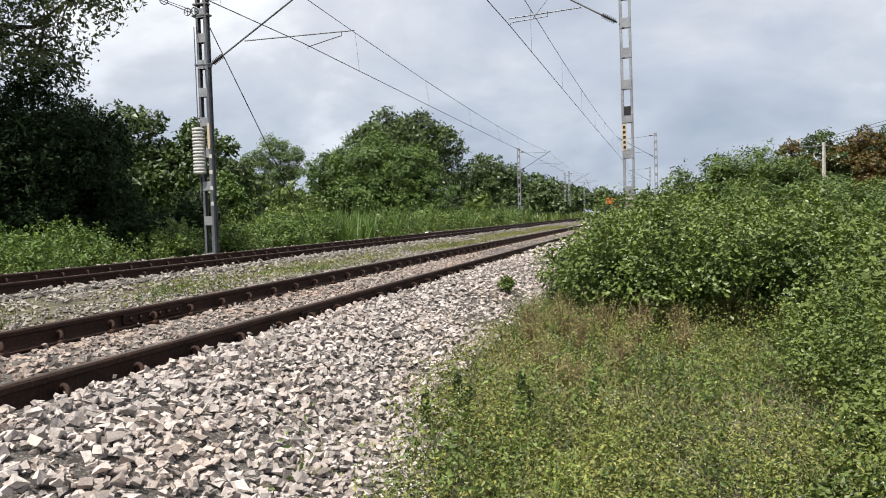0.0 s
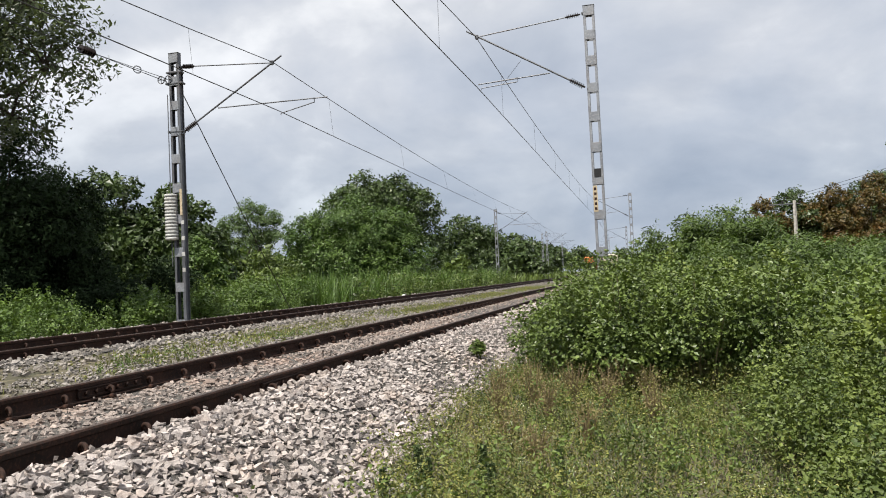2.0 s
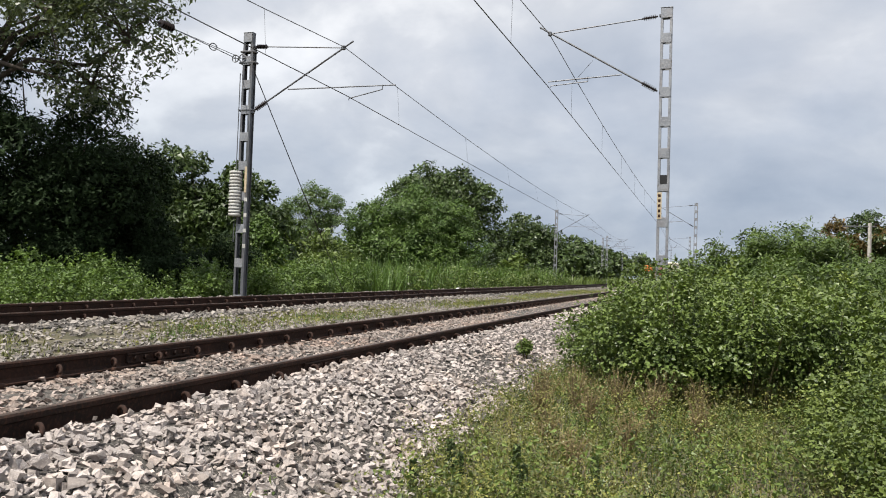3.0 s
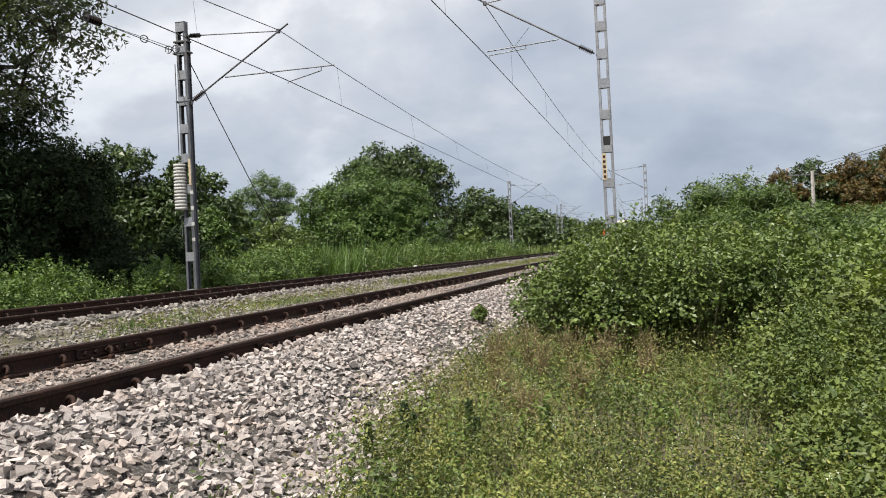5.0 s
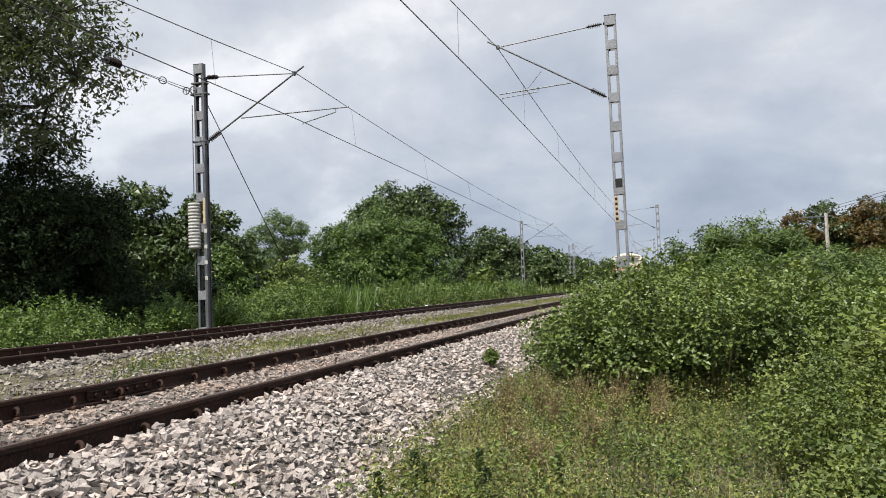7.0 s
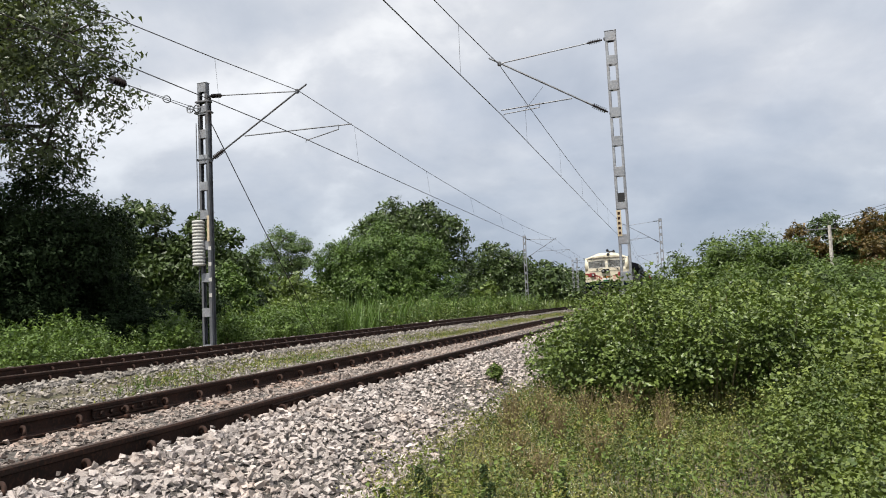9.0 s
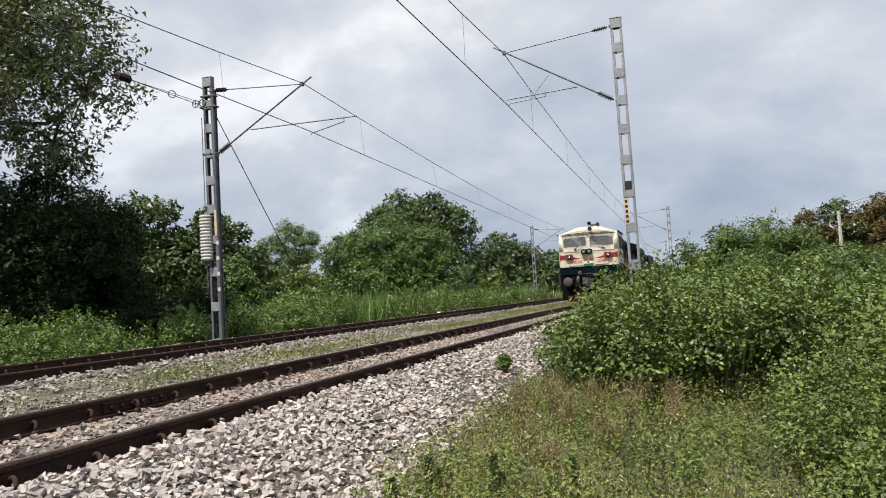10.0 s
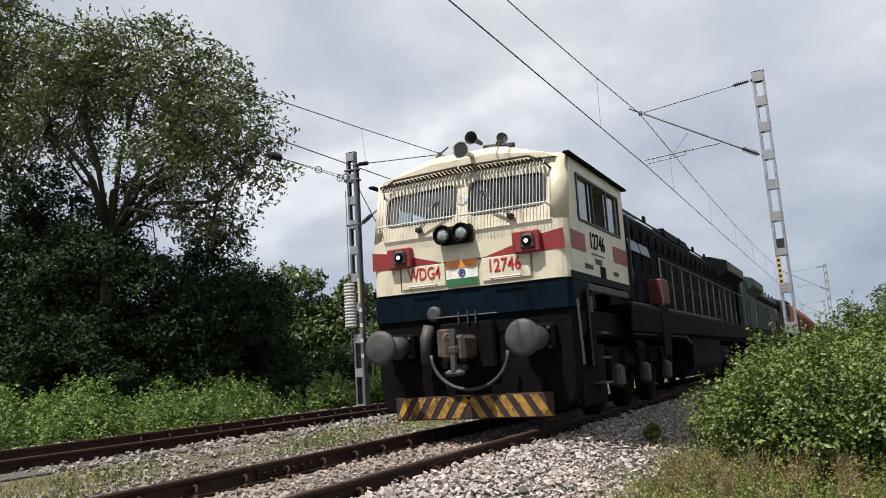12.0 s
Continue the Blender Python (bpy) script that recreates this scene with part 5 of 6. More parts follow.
def build_loco(label, first):
    """A diesel locomotive: the cab front at y = 0, the long hood behind it, rail level at z = 0."""
    t = thing("locomotive", label, "locomotive", "", pose(0, 0, 0))
    hood_mat = M_HOOD if first else M_TEAL
    cab_mat = M_CREAM if first else M_TEAL
    # --- cab shell ---
    cab = part("cab", Geo().box(0, 1.55, 1.87, 2 * HW - 0.1, 2.9, 0.08, 0.02), M_UNDER, t, "cream cab with red band" if first else "teal cab")
    lw = window_loop(-1.17, -0.10, 2.78, 3.26, 0.10, 0.10)
    rw = window_loop(0.10, 1.17, 2.78, 3.26, 0.10, 0.10)
    tilt = Matrix.Translation((0, 0.0, 2.55)) @ Matrix.Rotation(radians(-12), 4, "X") @ Matrix.Translation((0, 0, -2.55))
    # lower nose is upright, the upper half leans back
    nose = Geo()
    nose.loft([[(-HW + 0.16, 0.0, z), (HW - 0.16, 0.0, z), (HW - 0.10, 0.012, z), (HW - 0.045, 0.05, z), (HW - 0.012, 0.105, z), (HW - 0.006, 0.17, z), (HW - 0.006, 0.5, z), (-HW + 0.006, 0.5, z), (-HW + 0.006, 0.17, z), (-HW + 0.012, 0.105, z), (-HW + 0.045, 0.05, z), (-HW + 0.10, 0.012, z)] for z in (1.83, 2.57)])
    part("nose", nose, cab_mat, cab)
    upper = plate_with_holes([(-HW + 0.155, 2.55), (HW - 0.155, 2.55), (HW - 0.16, 3.36), (HW - 0.20, 3.44), (-HW + 0.20, 3.44), (-HW + 0.16, 3.36)], [lw, rw], 0.0, 0.05)
    part("windscreen_wall", bm_mesh(upper, "windscreen_wall", cab_mat), None, cab, m=tilt)
    for s, loop in ((-1, lw), (1, rw)):
        g = Geo()
        g.loft([[(a, 0.022, b) for a, b in loop], [(a, 0.034, b) for a, b in loop]])
        pane = part("windscreen", g, M_GLASS, cab, "windscreen glass reflecting sky", m=tilt)
        g = Geo()
        for k in range(len(loop)):
            a, b = loop[k], loop[(k + 1) % len(loop)]
            g.tube([(a[0], 0.0, a[1]), (b[0], 0.0, b[1])], 0.014, 5)
        part("window_gasket", g, M_BLACK, cab, m=tilt)
        # guard of upright bars standing off the glass
        guard = part("window_guard", Geo().tube([(s * 0.03, -0.15, 2.74), (s * 1.22, -0.15, 2.74), (s * 1.24, -0.02, 2.74)], 0.013, 6), M_GRILLE, cab, "pale steel grille over the windscreen", m=tilt)
        for k in range(26):
            x = s * (0.06 + 1.14 * k / 25)
            part("grille_bar", Geo().tube([(x, -0.15, 2.66), (x, -0.15, 3.28), (x, -0.10, 3.36)], 0.0052, 5), M_GRILLE, guard)
    for s in (-1, 1):
        part("corner_post", Geo().tube([(s * (HW - 0.161), 0.155, 2.56), (s * (HW - 0.165), 0.335, 3.42)], 0.155, 28), cab_mat, cab, "", True)
    # wipers
    for x0, z0, x1, z1 in ((-0.62, 2.66, -0.30, 2.98), (0.72, 2.66, 0.34, 3.02)):
        g = Geo()
        g.tube([(x0, -0.06, z0), (x1, -0.17, z1)], 0.012, 6)
        g.tube([(x0 + 0.04, -0.06, z0), (x1 + 0.04, -0.17, z1)], 0.008, 5)
        g.box(x0, -0.05, z0, 0.09, 0.08, 0.07, 0.015)
        part("wiper", g, M_IRON, cab, m=tilt)
    part("badge", Geo().lathe([(0.07, 0), (0.075, 0.006), (0.06, 0.012)], 20, pose(0.0, -0.004, 3.02, 90)), M_GRILLE, cab, m=tilt)
    # visor rail over the windscreen
    g = Geo()
    for s in (-1, 1):
        g.tube([(s * 0.02, -0.16, 3.44), (s * 1.00, -0.16, 3.41), (s * 1.18, -0.12, 3.33), (s * 1.25, 0.0, 3.26)], 0.016, 6)
    part("visor_rail", g, M_RUSTY, cab, m=tilt)
    g = Geo()
    for k in range(40):
        x = -1.15 + 2.3 * k / 39
        g.box(x, -0.10, 3.42 - 0.05 * abs(x), 0.035, 0.12, 0.012, 0.002)
    part("visor_slats", g, M_RUSTY, cab, "thin rusty louvre above the windscreen", m=tilt)
    # side walls with a window each
    for s in (-1, 1):
        hole = [(a, b) for a, b in window_loop(0.52, 2.62, 2.62, 3.22, 0.07)]
        hole = [(a + (0.10 if (a < 0.8 and b > 3.0) else 0.0), b) for a, b in hole]
        wall = plate_with_holes([(0.15, 1.835), (2.95, 1.835), (2.95, 3.44), (0.345, 3.42), (0.32, 3.3), (0.16, 2.56)], [hole], 0.0, 0.05)
        side = part("cab_side", bm_mesh(wall, "cab_side", cab_mat), None, cab, m=Matrix.Translation((s * HW if s > 0 else -HW + 0.05, 0, 0)) @ Matrix.Rotation(radians(90), 4, "Z"))
        xs = s * (HW - 0.03)
        for y0, y1 in ((0.60, 1.22), (1.95, 2.60)):
            pane = part("side_window", Geo().box(xs, (y0 + y1) / 2, 2.92, 0.008, y1 - y0, 0.58), M_GLASS, cab, "sliding side window, half open")
            g = Geo()
        for y in (0.56, 1.22, 1.95, 2.62):
            g.box(s * (HW + 0.004), y, 2.92, 0.03, 0.035, 0.62, 0.006)
        g.box(s * (HW + 0.004), 1.6, 2.62, 0.03, 2.1, 0.035, 0.006).box(s * (HW + 0.004), 1.6, 3.23, 0.03, 2.1, 0.035, 0.006)
        part("side_window_frame", g, M_BLACK, cab)
        part("rain_gutter", Geo().box(s * (HW + 0.03), 1.6, 3.43, 0.09, 2.9, 0.035, 0.01), M_UNDER, cab)
        for y0, y1 in ((0.16, 0.75), (2.15, 2.95)):
            part("side_band", Geo().box(s * (HW + 0.004), (y0 + y1) / 2, 2.32, 0.006, y1 - y0, 0.24), M_RED, cab, "faded red band")
        part("side_base_band", Geo().box(s * (HW + 0.004), 1.5, 1.86, 0.008, 2.9, 0.10), M_BLUE, cab)
        part("grab_rail", Geo().tube([(s * (HW + 0.05), 3.0, 1.95), (s * (HW + 0.05), 3.0, 3.0)], 0.015, 6), M_IRON, cab)
        if first:
            lettering("12746", 0.22, M_UNDER, cab, Matrix.Translation((s * (HW + 0.006), 1.32, 2.38)) @ Matrix.Rotation(radians(90 * s), 4, "Z") @ Matrix.Rotation(radians(90), 4, "X") @ Matrix.Diagonal((0.95, 1, 1, 1)))
            for k, (y, z, w, h) in enumerate(((1.32, 2.21, 0.62, 0.014), (1.32, 2.12, 0.30, 0.07), (0.85, 2.02, 0.34, 0.06), (2.2, 2.02, 0.26, 0.06))):
                part("marking", Geo().box(s * (HW + 0.006), y, z, 0.006, w, h), M_RUSTY, cab)
            part("marking", Geo().box(s * (HW + 0.006), 1.5, 1.99, 0.006, 0.26, 0.16), M_UNDER, cab)
    part("cab_rear", Geo().box(0, 2.93, 2.62, 2 * HW - 0.1, 0.05, 1.6, 0.01), cab_mat, cab)
    roof = Geo()
    rings = []
    for y, drop, half in ((0.12, 0.20, 1.24), (0.24, 0.08, 1.32), (0.75, 0.0, 1.37), (2.97, 0.0, 1.37)):
        top = 3.78 - drop
        rings.append([(-half - 0.05, y, 3.40), (-half + 0.04, y, 3.46), (-0.62, y, top - 0.03), (-0.45, y, top), (0.45, y, top), (0.62, y, top - 0.03), (half - 0.04, y, 3.46), (half + 0.05, y, 3.40)])
    roof.loft(rings)
    part("cab_roof", roof, cab_mat, cab)
    part("interior", Geo().box(0, 1.9, 2.3, 2.6, 1.6, 0.7, 0.05).box(-0.62, 0.75, 2.68, 0.9, 0.5, 0.12, 0.03).box(0.62, 0.75, 2.66, 0.9, 0.5, 0.1, 0.03), M_INSIDE, cab)
    # --- nose fittings ---
    g = Geo().box(-0.06, -0.03, 2.53, 0.50, 0.08, 0.24, 0.05)
    head = part("headlight", g, M_IRON, cab, "twin headlights in a grimy casing")
    for x in (-0.21, 0.06):
        part("bezel", Geo().lathe([(0.13, 0), (0.135, 0.10), (0.115, 0.13), (0.105, 0.11), (0.10, 0.05)], 22, pose(x, -0.06, 2.53, 90)), M_UNDER, head, "", True)
        part("lens", Geo().lathe([(0.104, 0.0), (0.09, 0.03), (0.05, 0.05), (0.001, 0.058)], 20, pose(x, -0.12, 2.53, 90)), M_LENS, head, "", True)
    for s in (-1, 1):
        mk = part("marker_light", Geo().box(s * 0.92, -0.05, 2.31, 0.36, 0.10, 0.27, 0.012), M_RED, cab, "red box with a lit white lamp")
        part("bezel", Geo().box(s * 0.92 + 0.03, -0.115, 2.31, 0.19, 0.05, 0.19, 0.03), M_IRON, mk)
        part("lens", Geo().lathe([(0.075, 0), (0.06, 0.02), (0.001, 0.03)], 16, pose(s * 0.92 + 0.03, -0.135, 2.31, 90)), M_UNDER, mk)
        part("bulb", Geo().lathe([(0.030, 0), (0.022, 0.014), (0.001, 0.02)], 12, pose(s * 0.92 + 0.03, -0.155, 2.31, 90)), M_LAMP, mk, "glowing white bulb")
        # red band running down to the middle
        g = Geo()
        prof = [(s * 0.22, 2.17), (s * 0.74, 2.17), (s * (HW - 0.04), 2.19), (s * (HW - 0.04), 2.44), (s * 1.1, 2.40), (s * 0.74, 2.31)]
        if s < 0:
            prof = prof[::-1]
        g.loft([[(a, -0.005, b) for a, b in prof], [(a, 0.01, b) for a, b in prof]])
        part("front_band", g, M_RED, cab, "dark red swept band")
        g = Geo().box(s * 0.60, -0.012, 2.03, 0.66, 0.02, 0.30, 0.006)
        pl = part("number_board", g, cab_mat, cab)
        part("handle", Geo().tube([(s * 0.60 - 0.2, -0.02, 1.905), (s * 0.60 - 0.2, -0.06, 1.905), (s * 0.60 + 0.2, -0.06, 1.905), (s * 0.60 + 0.2, -0.02, 1.905)], 0.012, 6), M_GRILLE, cab)
        if first:
            lettering("WDG4" if s < 0 else "12746", 0.165, M_LETTER, cab, Matrix.Translation((s * 0.58, -0.027, 2.06)) @ Matrix.Rotation(radians(90), 4, "X") @ Matrix.Diagonal((0.70 if s < 0 else 0.80, 1, 1, 1)))
    fl = part("flag_panel", Geo().box(-0.02, -0.010, 2.03, 0.46, 0.02, 0.35, 0.003), M_WHITE, cab, "painted orange, white and green stripes")
    part("stripe", Geo().box(-0.02, -0.0225, 2.145, 0.46, 0.006, 0.11), M_SAFFRON, fl)
    part("stripe", Geo().box(-0.02, -0.0225, 1.905, 0.46, 0.006, 0.10), M_FLAGGREEN, fl)
    g = Geo()
    g.tube([(-0.02 + 0.045 * math.cos(a), -0.024, 2.025 + 0.045 * math.sin(a)) for a in np.linspace(0, 2 * math.pi, 19)], 0.007, 5)
    for k in range(6):
        a = math.pi * k / 6
        g.tube([(-0.02 - 0.04 * math.cos(a), -0.024, 2.025 - 0.04 * math.sin(a)), (-0.02 + 0.04 * math.cos(a), -0.024, 2.025 + 0.04 * math.sin(a))], 0.003, 4)
    part("wheel_emblem", g, M_NAVY, fl)
    part("seam", Geo().box(0, -0.006, 2.185, 1.8, 0.012, 0.012).box(0.95, -0.004, 2.02, 0.01, 0.01, 0.33).box(-0.95, -0.004, 2.02, 0.01, 0.01, 0.33), M_RUSTY, cab)
    # horns
    hr = part("horn", Geo().lathe([(0.03, 0), (0.035, 0.2), (0.05, 0.3), (0.09, 0.40), (0.115, 0.43), (0.10, 0.41), (0.02, 0.2)], 18, pose(0.17, 0.20, 3.60, 90)), cab_mat, cab, "cream trumpet horn with a dark mouth", True)
    part("mouth", Geo().lathe([(0.100, 0), (0.06, -0.06), (0.02, -0.12)], 18, pose(0.17, -0.215, 3.60, 90)), M_BLACK, hr)
    part("horn", Geo().lathe([(0.03, 0), (0.035, 0.12), (0.045, 0.22), (0.085, 0.32), (0.095, 0.34), (0.08, 0.32), (0.02, 0.15)], 18, pose(0.10, 0.62, 3.90, 90)), M_IRON, cab, "pale trumpet horn", True)
    part("horn", Geo().lathe([(0.03, 0), (0.04, 0.2), (0.08, 0.34), (0.07, 0.33)], 16, pose(0.30, 0.72, 3.86, 90, 0, 35)).tube([(0.1, 0.7, 3.86), (0.55, 0.75, 3.83)], 0.035, 8).box(0.2, 0.72, 3.81, 0.1, 0.1, 0.10, 0.02).box(0.48, 0.75, 3.81, 0.1, 0.1, 0.09, 0.02), M_IRON, cab, "sideways horn on its bracket", True)
    # --- front end under the cab ---
    apron = Geo()
    apron.loft([[(-HW + 0.06, 0.02, z), (HW - 0.06, 0.02, z), (HW, 0.10, z), (HW, 1.0, z), (-HW, 1.0, z), (-HW, 0.10, z)] for z in (1.46, 1.825)])
    part("front_apron", apron, M_BLUE, t, "dark blue painted front apron")
    stock = Geo()
    stock.loft([[(-1.38 + i, 0.06, z), (1.38 - i, 0.06, z), (1.40 - i, 0.3, z), (-1.40 + i, 0.3, z)] for z, i in ((0.20, 0.30), (0.34, 0.05), (0.62, 0.0), (1.46, 0.0))])
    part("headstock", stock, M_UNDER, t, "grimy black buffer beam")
    part("centre_lamp", Geo().lathe([(0.10, 0), (0.10, 0.06), (0.07, 0.08)], 18, pose(-0.46, 0.02, 1.52, 90)), M_IRON, t)
    for s in (-1, 1):
        bf = part("buffer", Geo().lathe([(0.15, 0.0), (0.15, 0.30), (0.10, 0.31), (0.10, 0.52), (0.205, 0.53), (0.222, 0.55), (0.222, 0.585), (0.17, 0.61), (0.001, 0.622)], 32, pose(s * 0.978, 0.0, 1.105, 90)), M_IRON, t, "round grey steel buffer", True)
        part("buffer_base", Geo().box(s * 0.978, 0.0, 1.105, 0.42, 0.14, 0.36, 0.03), M_UNDER, bf)
        g = Geo()
        for a in (-0.15, 0.15):
            for b in (-0.12, 0.12):
                g.tube([(s * 0.978 + a, -0.06, 1.105 + b), (s * 0.978 + a, -0.10, 1.105 + b)], 0.022, 6)
        part("bolts", g, M_IRON, bf)
        # steps at the corners
        st = part("corner_step", Geo().box(s * (HW + 0.03), 0.60, 1.20, 0.05, 0.27, 0.98, 0.02), M_HOOD, t, "worn grey step panel with a foot slot")
        part("foot_slot", Geo().box(s * (HW + 0.056), 0.60, 1.50, 0.008, 0.12, 0.20, 0.003), M_BLACK, st)
        part("panel_edge", Geo().tube([(s * (HW + 0.06), 0.46, 0.72), (s * (HW + 0.06), 0.46, 1.69), (s * (HW + 0.06), 0.74, 1.69)], 0.011, 6), M_IRON, st)
        part("valance", Geo().box(s * (HW - 0.01), 1.75, 1.74, 0.05, 2.1, 0.10, 0.015), M_IRON, t, "grey edge under the cab")
        for z in (0.50, 0.82, 1.14):
            part("tread", Geo().box(s * (HW + 0.0), 0.95, z, 0.22, 0.36, 0.03, 0.006), M_IRON, st)
        part("stanchion", Geo().tube([(s * (HW + 0.05), 0.06, 1.55), (s * (HW + 0.07), 0.06, 0.75)], 0.016, 6), M_IRON, st)
        part("side_skirt", Geo().box(s * (HW - 0.06), 0.80, 0.62, 0.05, 1.1, 0.78, 0.02), M_UNDER, t)
    # coupler
    g = Geo()
    g.box(0.02, -0.16, 1.06, 0.24, 0.5, 0.30, 0.05).box(-0.06, -0.44, 1.06, 0.13, 0.26, 0.34, 0.05).box(0.14, -0.46, 1.04, 0.10, 0.16, 0.32, 0.04).box(0.02, -0.34, 0.80, 0.20, 0.14, 0.10, 0.03)
    cp = part("coupler", g, M_RUSTY, t, "rusty knuckle coupler with chain")
    part("coupler_pocket", Geo().box(0.0, 0.0, 1.08, 0.78, 0.10, 0.62, 0.03), M_UNDER, cp)
    part("side_bracket", Geo().box(-0.24, -0.18, 1.12, 0.18, 0.14, 0.36, 0.02), M_RUSTY, cp)
    part("screw_link", Geo().tube([(0.03, -0.50, 1.28), (0.03, -0.52, 0.76)], [0.05, 0.04], 8).box(0.03, -0.5, 1.02, 0.14, 0.12, 0.12, 0.03).box(0.03, -0.5, 0.74, 0.26, 0.1, 0.08, 0.03), M_IRON, cp, "worn grey screw link")
    g = Geo()
    g.tube([(-0.42, -0.06, 1.46), (0.46, -0.06, 1.46)], 0.012, 6)
    for x in (-0.08, 0.05, 0.16):
        g.tube([(x, -0.08, 1.36), (x, -0.08, 1.52)], 0.012, 5)
    part("uncoupling_rod", g, M_IRON, cp)
    part("hose_cock", Geo().tube([(-0.54, -0.05, 1.36), (-0.56, -0.10, 1.2), (-0.58, -0.10, 0.88)], [0.075, 0.085, 0.07], 10), M_IRON, t, "capped grey brake hose", True)
    hose = [(-0.42 + 0.5 + 0.55 * math.cos(a) * 0.98 - 0.03, -0.12, 0.98 + 0.46 * math.sin(a)) for a in np.linspace(math.pi * 1.0, math.pi * 2.0, 18)]
    part("brake_hose", Geo().tube(hose, 0.024, 8), M_IRON, t, "drooping grey brake hose", True)
    # rail guard with stripes
    guard = part("rail_guard", Geo().box(0, -0.02, 0.30, 2.2, 0.05, 0.30, 0.01), M_HAZARD_K, t, "snow-plough style rail guard with worn hazard stripes")
    for k in range(10):
        x = -1.05 + k * 0.215
        lean = 0.09 if x < 0 else -0.09
        pts = [(x - lean, 0.165), (x + 0.115 - lean, 0.165), (x + 0.115 + lean, 0.435), (x + lean, 0.435)]
        pts = [(min(1.095, max(-1.095, a)), b) for a, b in pts]
        part("stripe", Geo().loft([[(a, -0.052, b) for a, b in pts], [(a, -0.044, b) for a, b in pts]]), M_HAZARD_Y, guard)
    # --- hood ---
    half = 1.02
    hood = Geo()
    hood.loft([[(-half, y, 1.60), (half, y, 1.60), (half, y, 3.34), (half - 0.22, y, 3.56), (-half + 0.22, y, 3.56), (-half, y, 3.34)] for y in (3.6, 15.4)])
    hd = part("long_hood", hood, hood_mat, t, "grimy dark long hood with access doors")
    part("equipment_case", Geo().box(0, 3.3, 2.5, 2.2, 0.7, 1.9, 0.04), M_UNDER, hd)
    for k in range(17):
        y = 4.0 + k * 0.68
        for s in (-1, 1):
            part("access_door", Geo().box(s * (half + 0.012), y, 2.32, 0.03, 0.60, 1.05, 0.012), hood_mat, hd)
            part("louvre", Geo().box(s * (half + 0.014), y, 3.09, 0.03, 0.42, 0.26, 0.01).box(s * (half + 0.03), y - 0.1, 3.12, 0.02, 0.10, 0.12, 0.005).box(s * (half + 0.03), y + 0.1, 3.02, 0.02, 0.10, 0.12, 0.005), M_UNDER, hd)
    # slanted filter panels behind the cab and pipes along the roof edge
    for s in (-1, 1):
        for y0, y1 in ((4.75, 5.5), (5.6, 6.35)):
            part("filter_panel", Geo().loft([[(s * (half + 0.03), y, 2.72), (s * (half + 0.06), y, 2.72), (s * (half - 0.16), y, 3.54), (s * (half - 0.19), y, 3.54)] for y in (y0, y1)]), M_PANEL, hd, "slanted filter panel, sky reflection put into its blue-grey colour")
        part("roof_pipe", Geo().tube([(s * (half - 0.2), 3.7, 3.60), (s * (half - 0.2), 15.2, 3.60)], 0.022, 6), M_IRON, hd)
        for k in range(6):
            part("lifting_lug", Geo().box(s * (half - 0.12), 5.0 + 1.9 * k, 3.60, 0.05, 0.16, 0.14, 0.015), M_UNDER, hd)
        for k in range(17):
            part("door_latch", Geo().box(s * (half + 0.035), 4.25 + k * 0.68, 2.3, 0.02, 0.03, 0.14, 0.005), M_IRON, hd)
        part("hood_step", Geo().box(s * (half + 0.06), 9.8, 1.74, 0.10, 11.0, 0.05, 0.01), M_IRON, hd)
        part("cable_conduit", Geo().tube([(s * 1.36, 3.2, 1.18), (s * 1.36, 7.6, 1.18), (s * 1.36, 8.2, 1.05)], 0.03, 6), M_IRON, t)
        part("air_reservoir", Geo().lathe([(0.05, 0), (0.2, 0.05), (0.22, 0.15), (0.22, 1.25), (0.2, 1.35), (0.05, 1.4)], 16, pose(s * 1.12, 14.2, 0.8, 90)), M_UNDER, t, "", True)
    rad = Geo()
    rad.loft([[(-half - 0.02, y, 1.6), (half + 0.02, y, 1.6), (half + 0.02, y, 3.0), (1.38, y, 3.22), (1.38, y, 3.52), (0.9, y, 3.68), (-0.9, y, 3.68), (-1.38, y, 3.52), (-1.38, y, 3.22), (-half - 0.02, y, 3.0)] for y in (15.4, 19.6)])
    rd = part("radiator_hood", rad, hood_mat, t, "flared radiator section with angled grilles")
    for s in (-1, 1):
        for k in range(7):
            part("grille_slat", Geo().box(s * 1.385, 15.75 + k * 0.58, 3.37, 0.02, 0.50, 0.26, 0.005), M_OLIVE, rd, "olive radiator grille")
    part("dynamic_brake_blister", Geo().loft([[(-0.9, y, 3.5), (0.9, y, 3.5), (0.8, y, 3.74), (-0.8, y, 3.74)] for y in (9.2, 12.2)]), hood_mat, hd)
    part("exhaust_stack", Geo().box(0, 7.6, 3.66, 0.7, 0.5, 0.28, 0.04), M_UNDER, hd)
    # walkway, handrails, red box
    for s in (-1, 1):
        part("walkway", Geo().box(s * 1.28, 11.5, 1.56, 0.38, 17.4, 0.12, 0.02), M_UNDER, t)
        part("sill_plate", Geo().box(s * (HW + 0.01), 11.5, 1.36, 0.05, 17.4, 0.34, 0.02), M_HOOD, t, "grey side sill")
        rail = part("handrail", Geo().tube([(s * HW, 5.4, 1.6), (s * HW, 5.4, 2.58), (s * HW, 19.8, 2.58), (s * HW, 19.8, 1.6)], 0.018, 6), M_IRON, t)
        for k in range(13):
            part("stanchion", Geo().tube([(s * HW, 6.5 + k * 1.05, 1.6), (s * HW, 6.5 + k * 1.05, 2.58)], 0.016, 6), M_IRON, rail)
        part("battery_box", Geo().box(s * 1.16, 6.3, 2.02, 0.34, 0.55, 0.50, 0.03), M_MAROON if first else M_BLUE, t, "dull red equipment box")
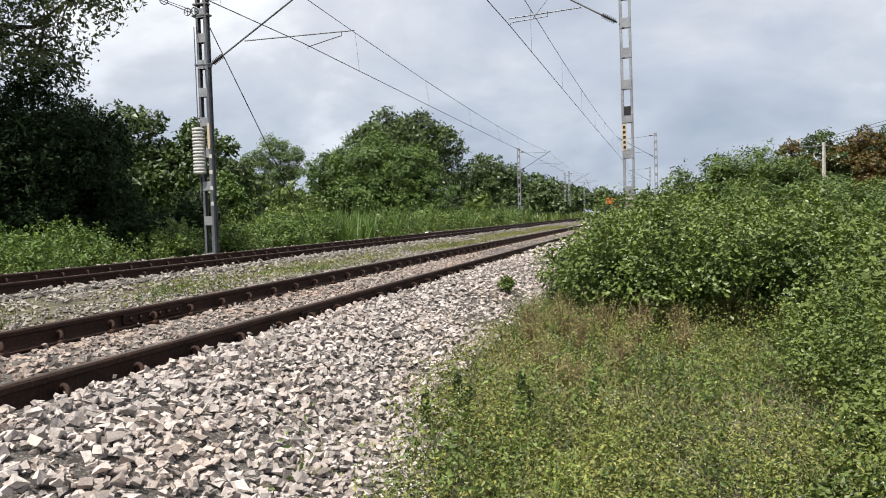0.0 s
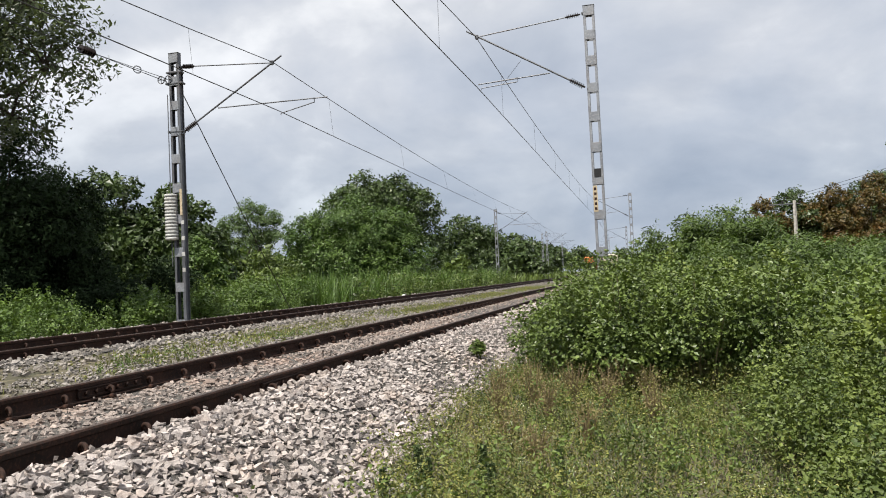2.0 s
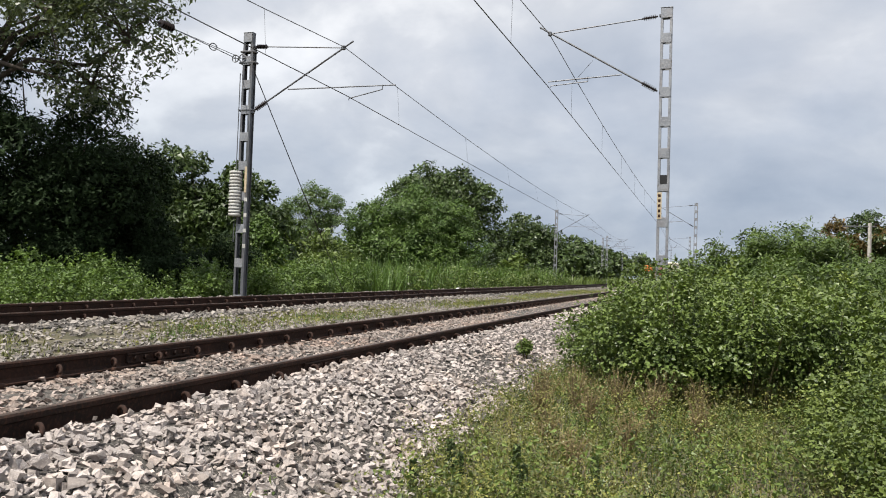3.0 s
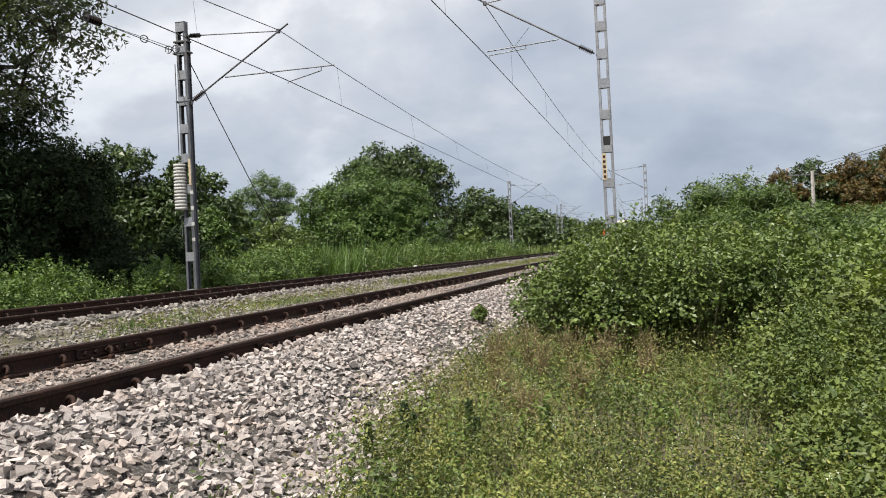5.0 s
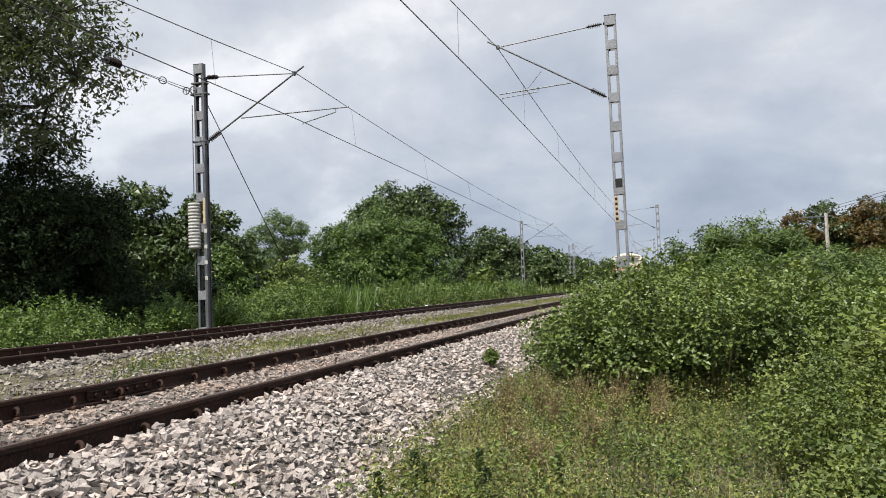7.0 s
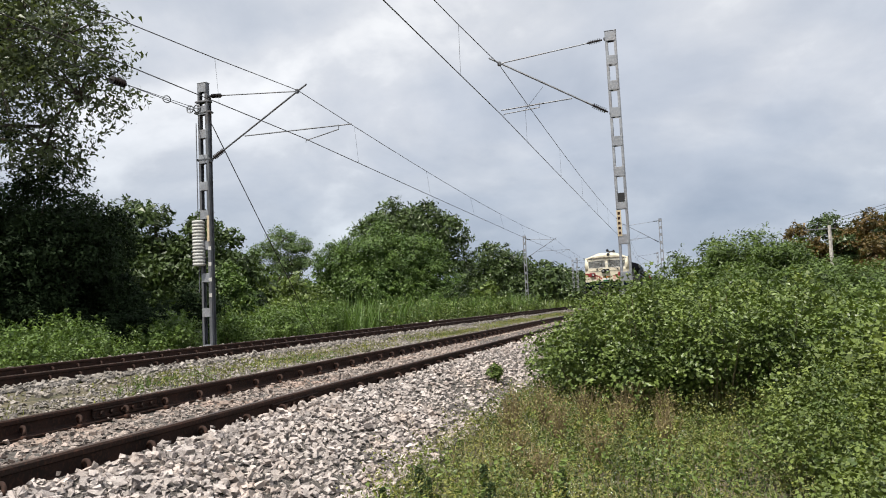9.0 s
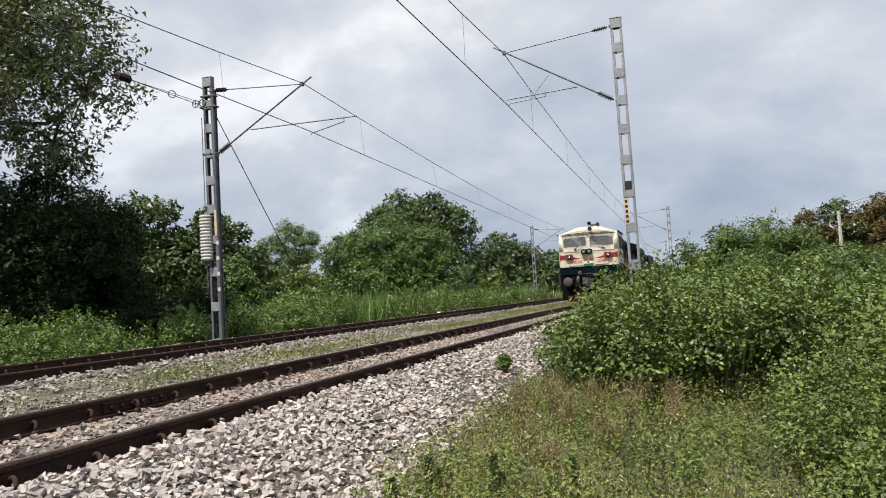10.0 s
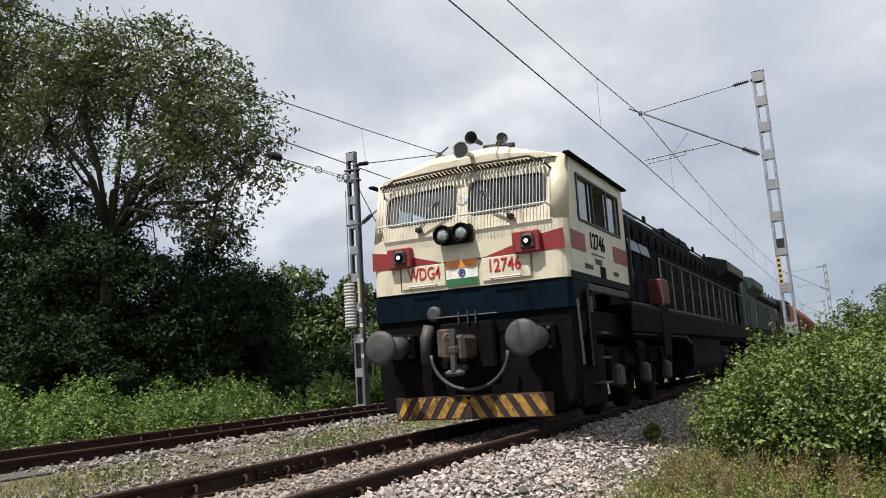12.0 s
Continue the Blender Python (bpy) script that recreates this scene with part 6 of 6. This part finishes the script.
        part("door_panel", Geo().box(s * (HW + 0.03), 5.2, 1.25, 0.05, 0.6, 0.9, 0.02), M_HOOD, t)
        part("fuel_tank", Geo().loft([[(s * 0.2, y, 0.32), (s * 1.15, y, 0.32), (s * 1.35, y, 0.55), (s * 1.35, y, 1.2), (s * 0.2, y, 1.2)] for y in (8.4, 12.6)]), M_HOOD, t, "dusty grey fuel tank")
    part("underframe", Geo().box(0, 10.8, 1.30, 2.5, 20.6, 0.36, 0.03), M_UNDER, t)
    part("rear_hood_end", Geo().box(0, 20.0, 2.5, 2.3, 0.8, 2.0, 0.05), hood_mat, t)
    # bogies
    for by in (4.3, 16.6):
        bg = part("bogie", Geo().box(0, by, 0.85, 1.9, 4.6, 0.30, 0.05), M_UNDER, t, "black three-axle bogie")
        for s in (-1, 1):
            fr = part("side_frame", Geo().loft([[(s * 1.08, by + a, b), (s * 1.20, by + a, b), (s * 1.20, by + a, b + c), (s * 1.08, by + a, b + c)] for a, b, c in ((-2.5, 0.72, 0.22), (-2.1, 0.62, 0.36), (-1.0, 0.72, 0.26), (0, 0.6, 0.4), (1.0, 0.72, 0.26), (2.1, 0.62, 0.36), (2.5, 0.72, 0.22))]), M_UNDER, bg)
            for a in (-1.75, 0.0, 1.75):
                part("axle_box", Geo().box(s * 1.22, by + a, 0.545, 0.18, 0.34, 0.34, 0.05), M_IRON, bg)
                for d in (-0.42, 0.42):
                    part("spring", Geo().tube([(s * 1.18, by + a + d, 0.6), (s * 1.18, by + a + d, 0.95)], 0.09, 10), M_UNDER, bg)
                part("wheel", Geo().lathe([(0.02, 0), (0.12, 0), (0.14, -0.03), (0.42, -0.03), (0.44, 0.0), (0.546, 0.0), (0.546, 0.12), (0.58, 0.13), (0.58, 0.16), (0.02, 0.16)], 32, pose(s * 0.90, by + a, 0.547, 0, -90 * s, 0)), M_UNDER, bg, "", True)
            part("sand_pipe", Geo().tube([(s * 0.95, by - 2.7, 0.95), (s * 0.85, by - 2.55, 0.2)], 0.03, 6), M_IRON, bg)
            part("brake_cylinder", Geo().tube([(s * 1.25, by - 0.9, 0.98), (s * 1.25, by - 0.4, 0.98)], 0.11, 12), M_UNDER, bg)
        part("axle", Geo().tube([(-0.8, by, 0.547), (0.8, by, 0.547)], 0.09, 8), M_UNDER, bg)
    return t


def build_wagon():
    """A covered goods wagon with ribbed sides."""
    t = thing("goods_wagon", "red-oxide covered goods wagon with ribbed steel sides", "wagon", "goods wagons", pose(0, 0, 0))
    part("body", Geo().loft([[(-1.5, y, 1.1), (1.5, y, 1.1), (1.5, y, 3.2), (1.1, y, 3.75), (-1.1, y, 3.75), (-1.5, y, 3.2)] for y in (0.3, 13.4)]), M_WAGON, t)
    for k in range(14):
        for s in (-1, 1):
            part("rib", Geo().box(s * 1.53, 0.6 + k * 0.96, 2.15, 0.07, 0.10, 2.0, 0.015), M_WAGON, t)
    for s in (-1, 1):
        part("door", Geo().box(s * 1.535, 6.85, 2.1, 0.06, 1.6, 1.8, 0.02), M_WAGON, t)
    part("underframe", Geo().box(0, 6.85, 0.98, 2.6, 13.4, 0.22, 0.03), M_UNDER, t)
    for by in (2.2, 11.5):
        bg = part("bogie", Geo().box(0, by, 0.62, 2.1, 2.6, 0.34, 0.06), M_UNDER, t)
        for s in (-1, 1):
            for a in (-1.0, 1.0):
                part("wheel", Geo().lathe([(0.02, 0), (0.5, 0), (0.5, 0.13), (0.02, 0.13)], 24, pose(s * 0.90, by + a, 0.5, 0, -90 * s, 0)), M_UNDER, bg)
    return t


loco = build_loco("cream and dark blue diesel locomotive with red band on rails", True)
loco_2 = build_loco("grimy teal diesel locomotive coupled behind the first", False)
wagons = [build_wagon()]
for k in range(3):
    wagons.append(copy_thing(wagons[0], pose(0, 0, 0)))

TRAIN_Y = [(0.0, 184.3), (2.5, 147.9), (5.5, 104.0), (7.0, 82.0), (9.5, 45.5), (10.5, 31.1), (11.0, 23.8), (11.5, 16.5), (12.0, 9.17)]


def motions():
    """The train rolls towards and past the camera; every vehicle follows the bend of the track."""
    times = sorted(set([t for t, _ in TRAIN_Y] + [k * 0.75 for k in range(17)]))
    for ob, back, length in [(loco, 0.0, 20.4), (loco_2, 21.6, 20.4)] + [(w, 43.4 + 14.7 * k, 13.7) for k, w in enumerate(wagons)]:
        rows = []
        for t in times:
            y = float(np.interp(t, [a for a, _ in TRAIN_Y], [b for _, b in TRAIN_Y])) + back
            x0, x1 = NEAR_X + float(bend(y)), NEAR_X + float(bend(y + length))
            turn = math.degrees(math.atan2(-(x1 - x0), length))
            rows.append((t, pose(x1, y + length, 0, 0, 0, turn + 180) if ob is loco_2 else pose(x0, y, 0, 0, 0, turn)))
        walk(ob, rows)


motions()
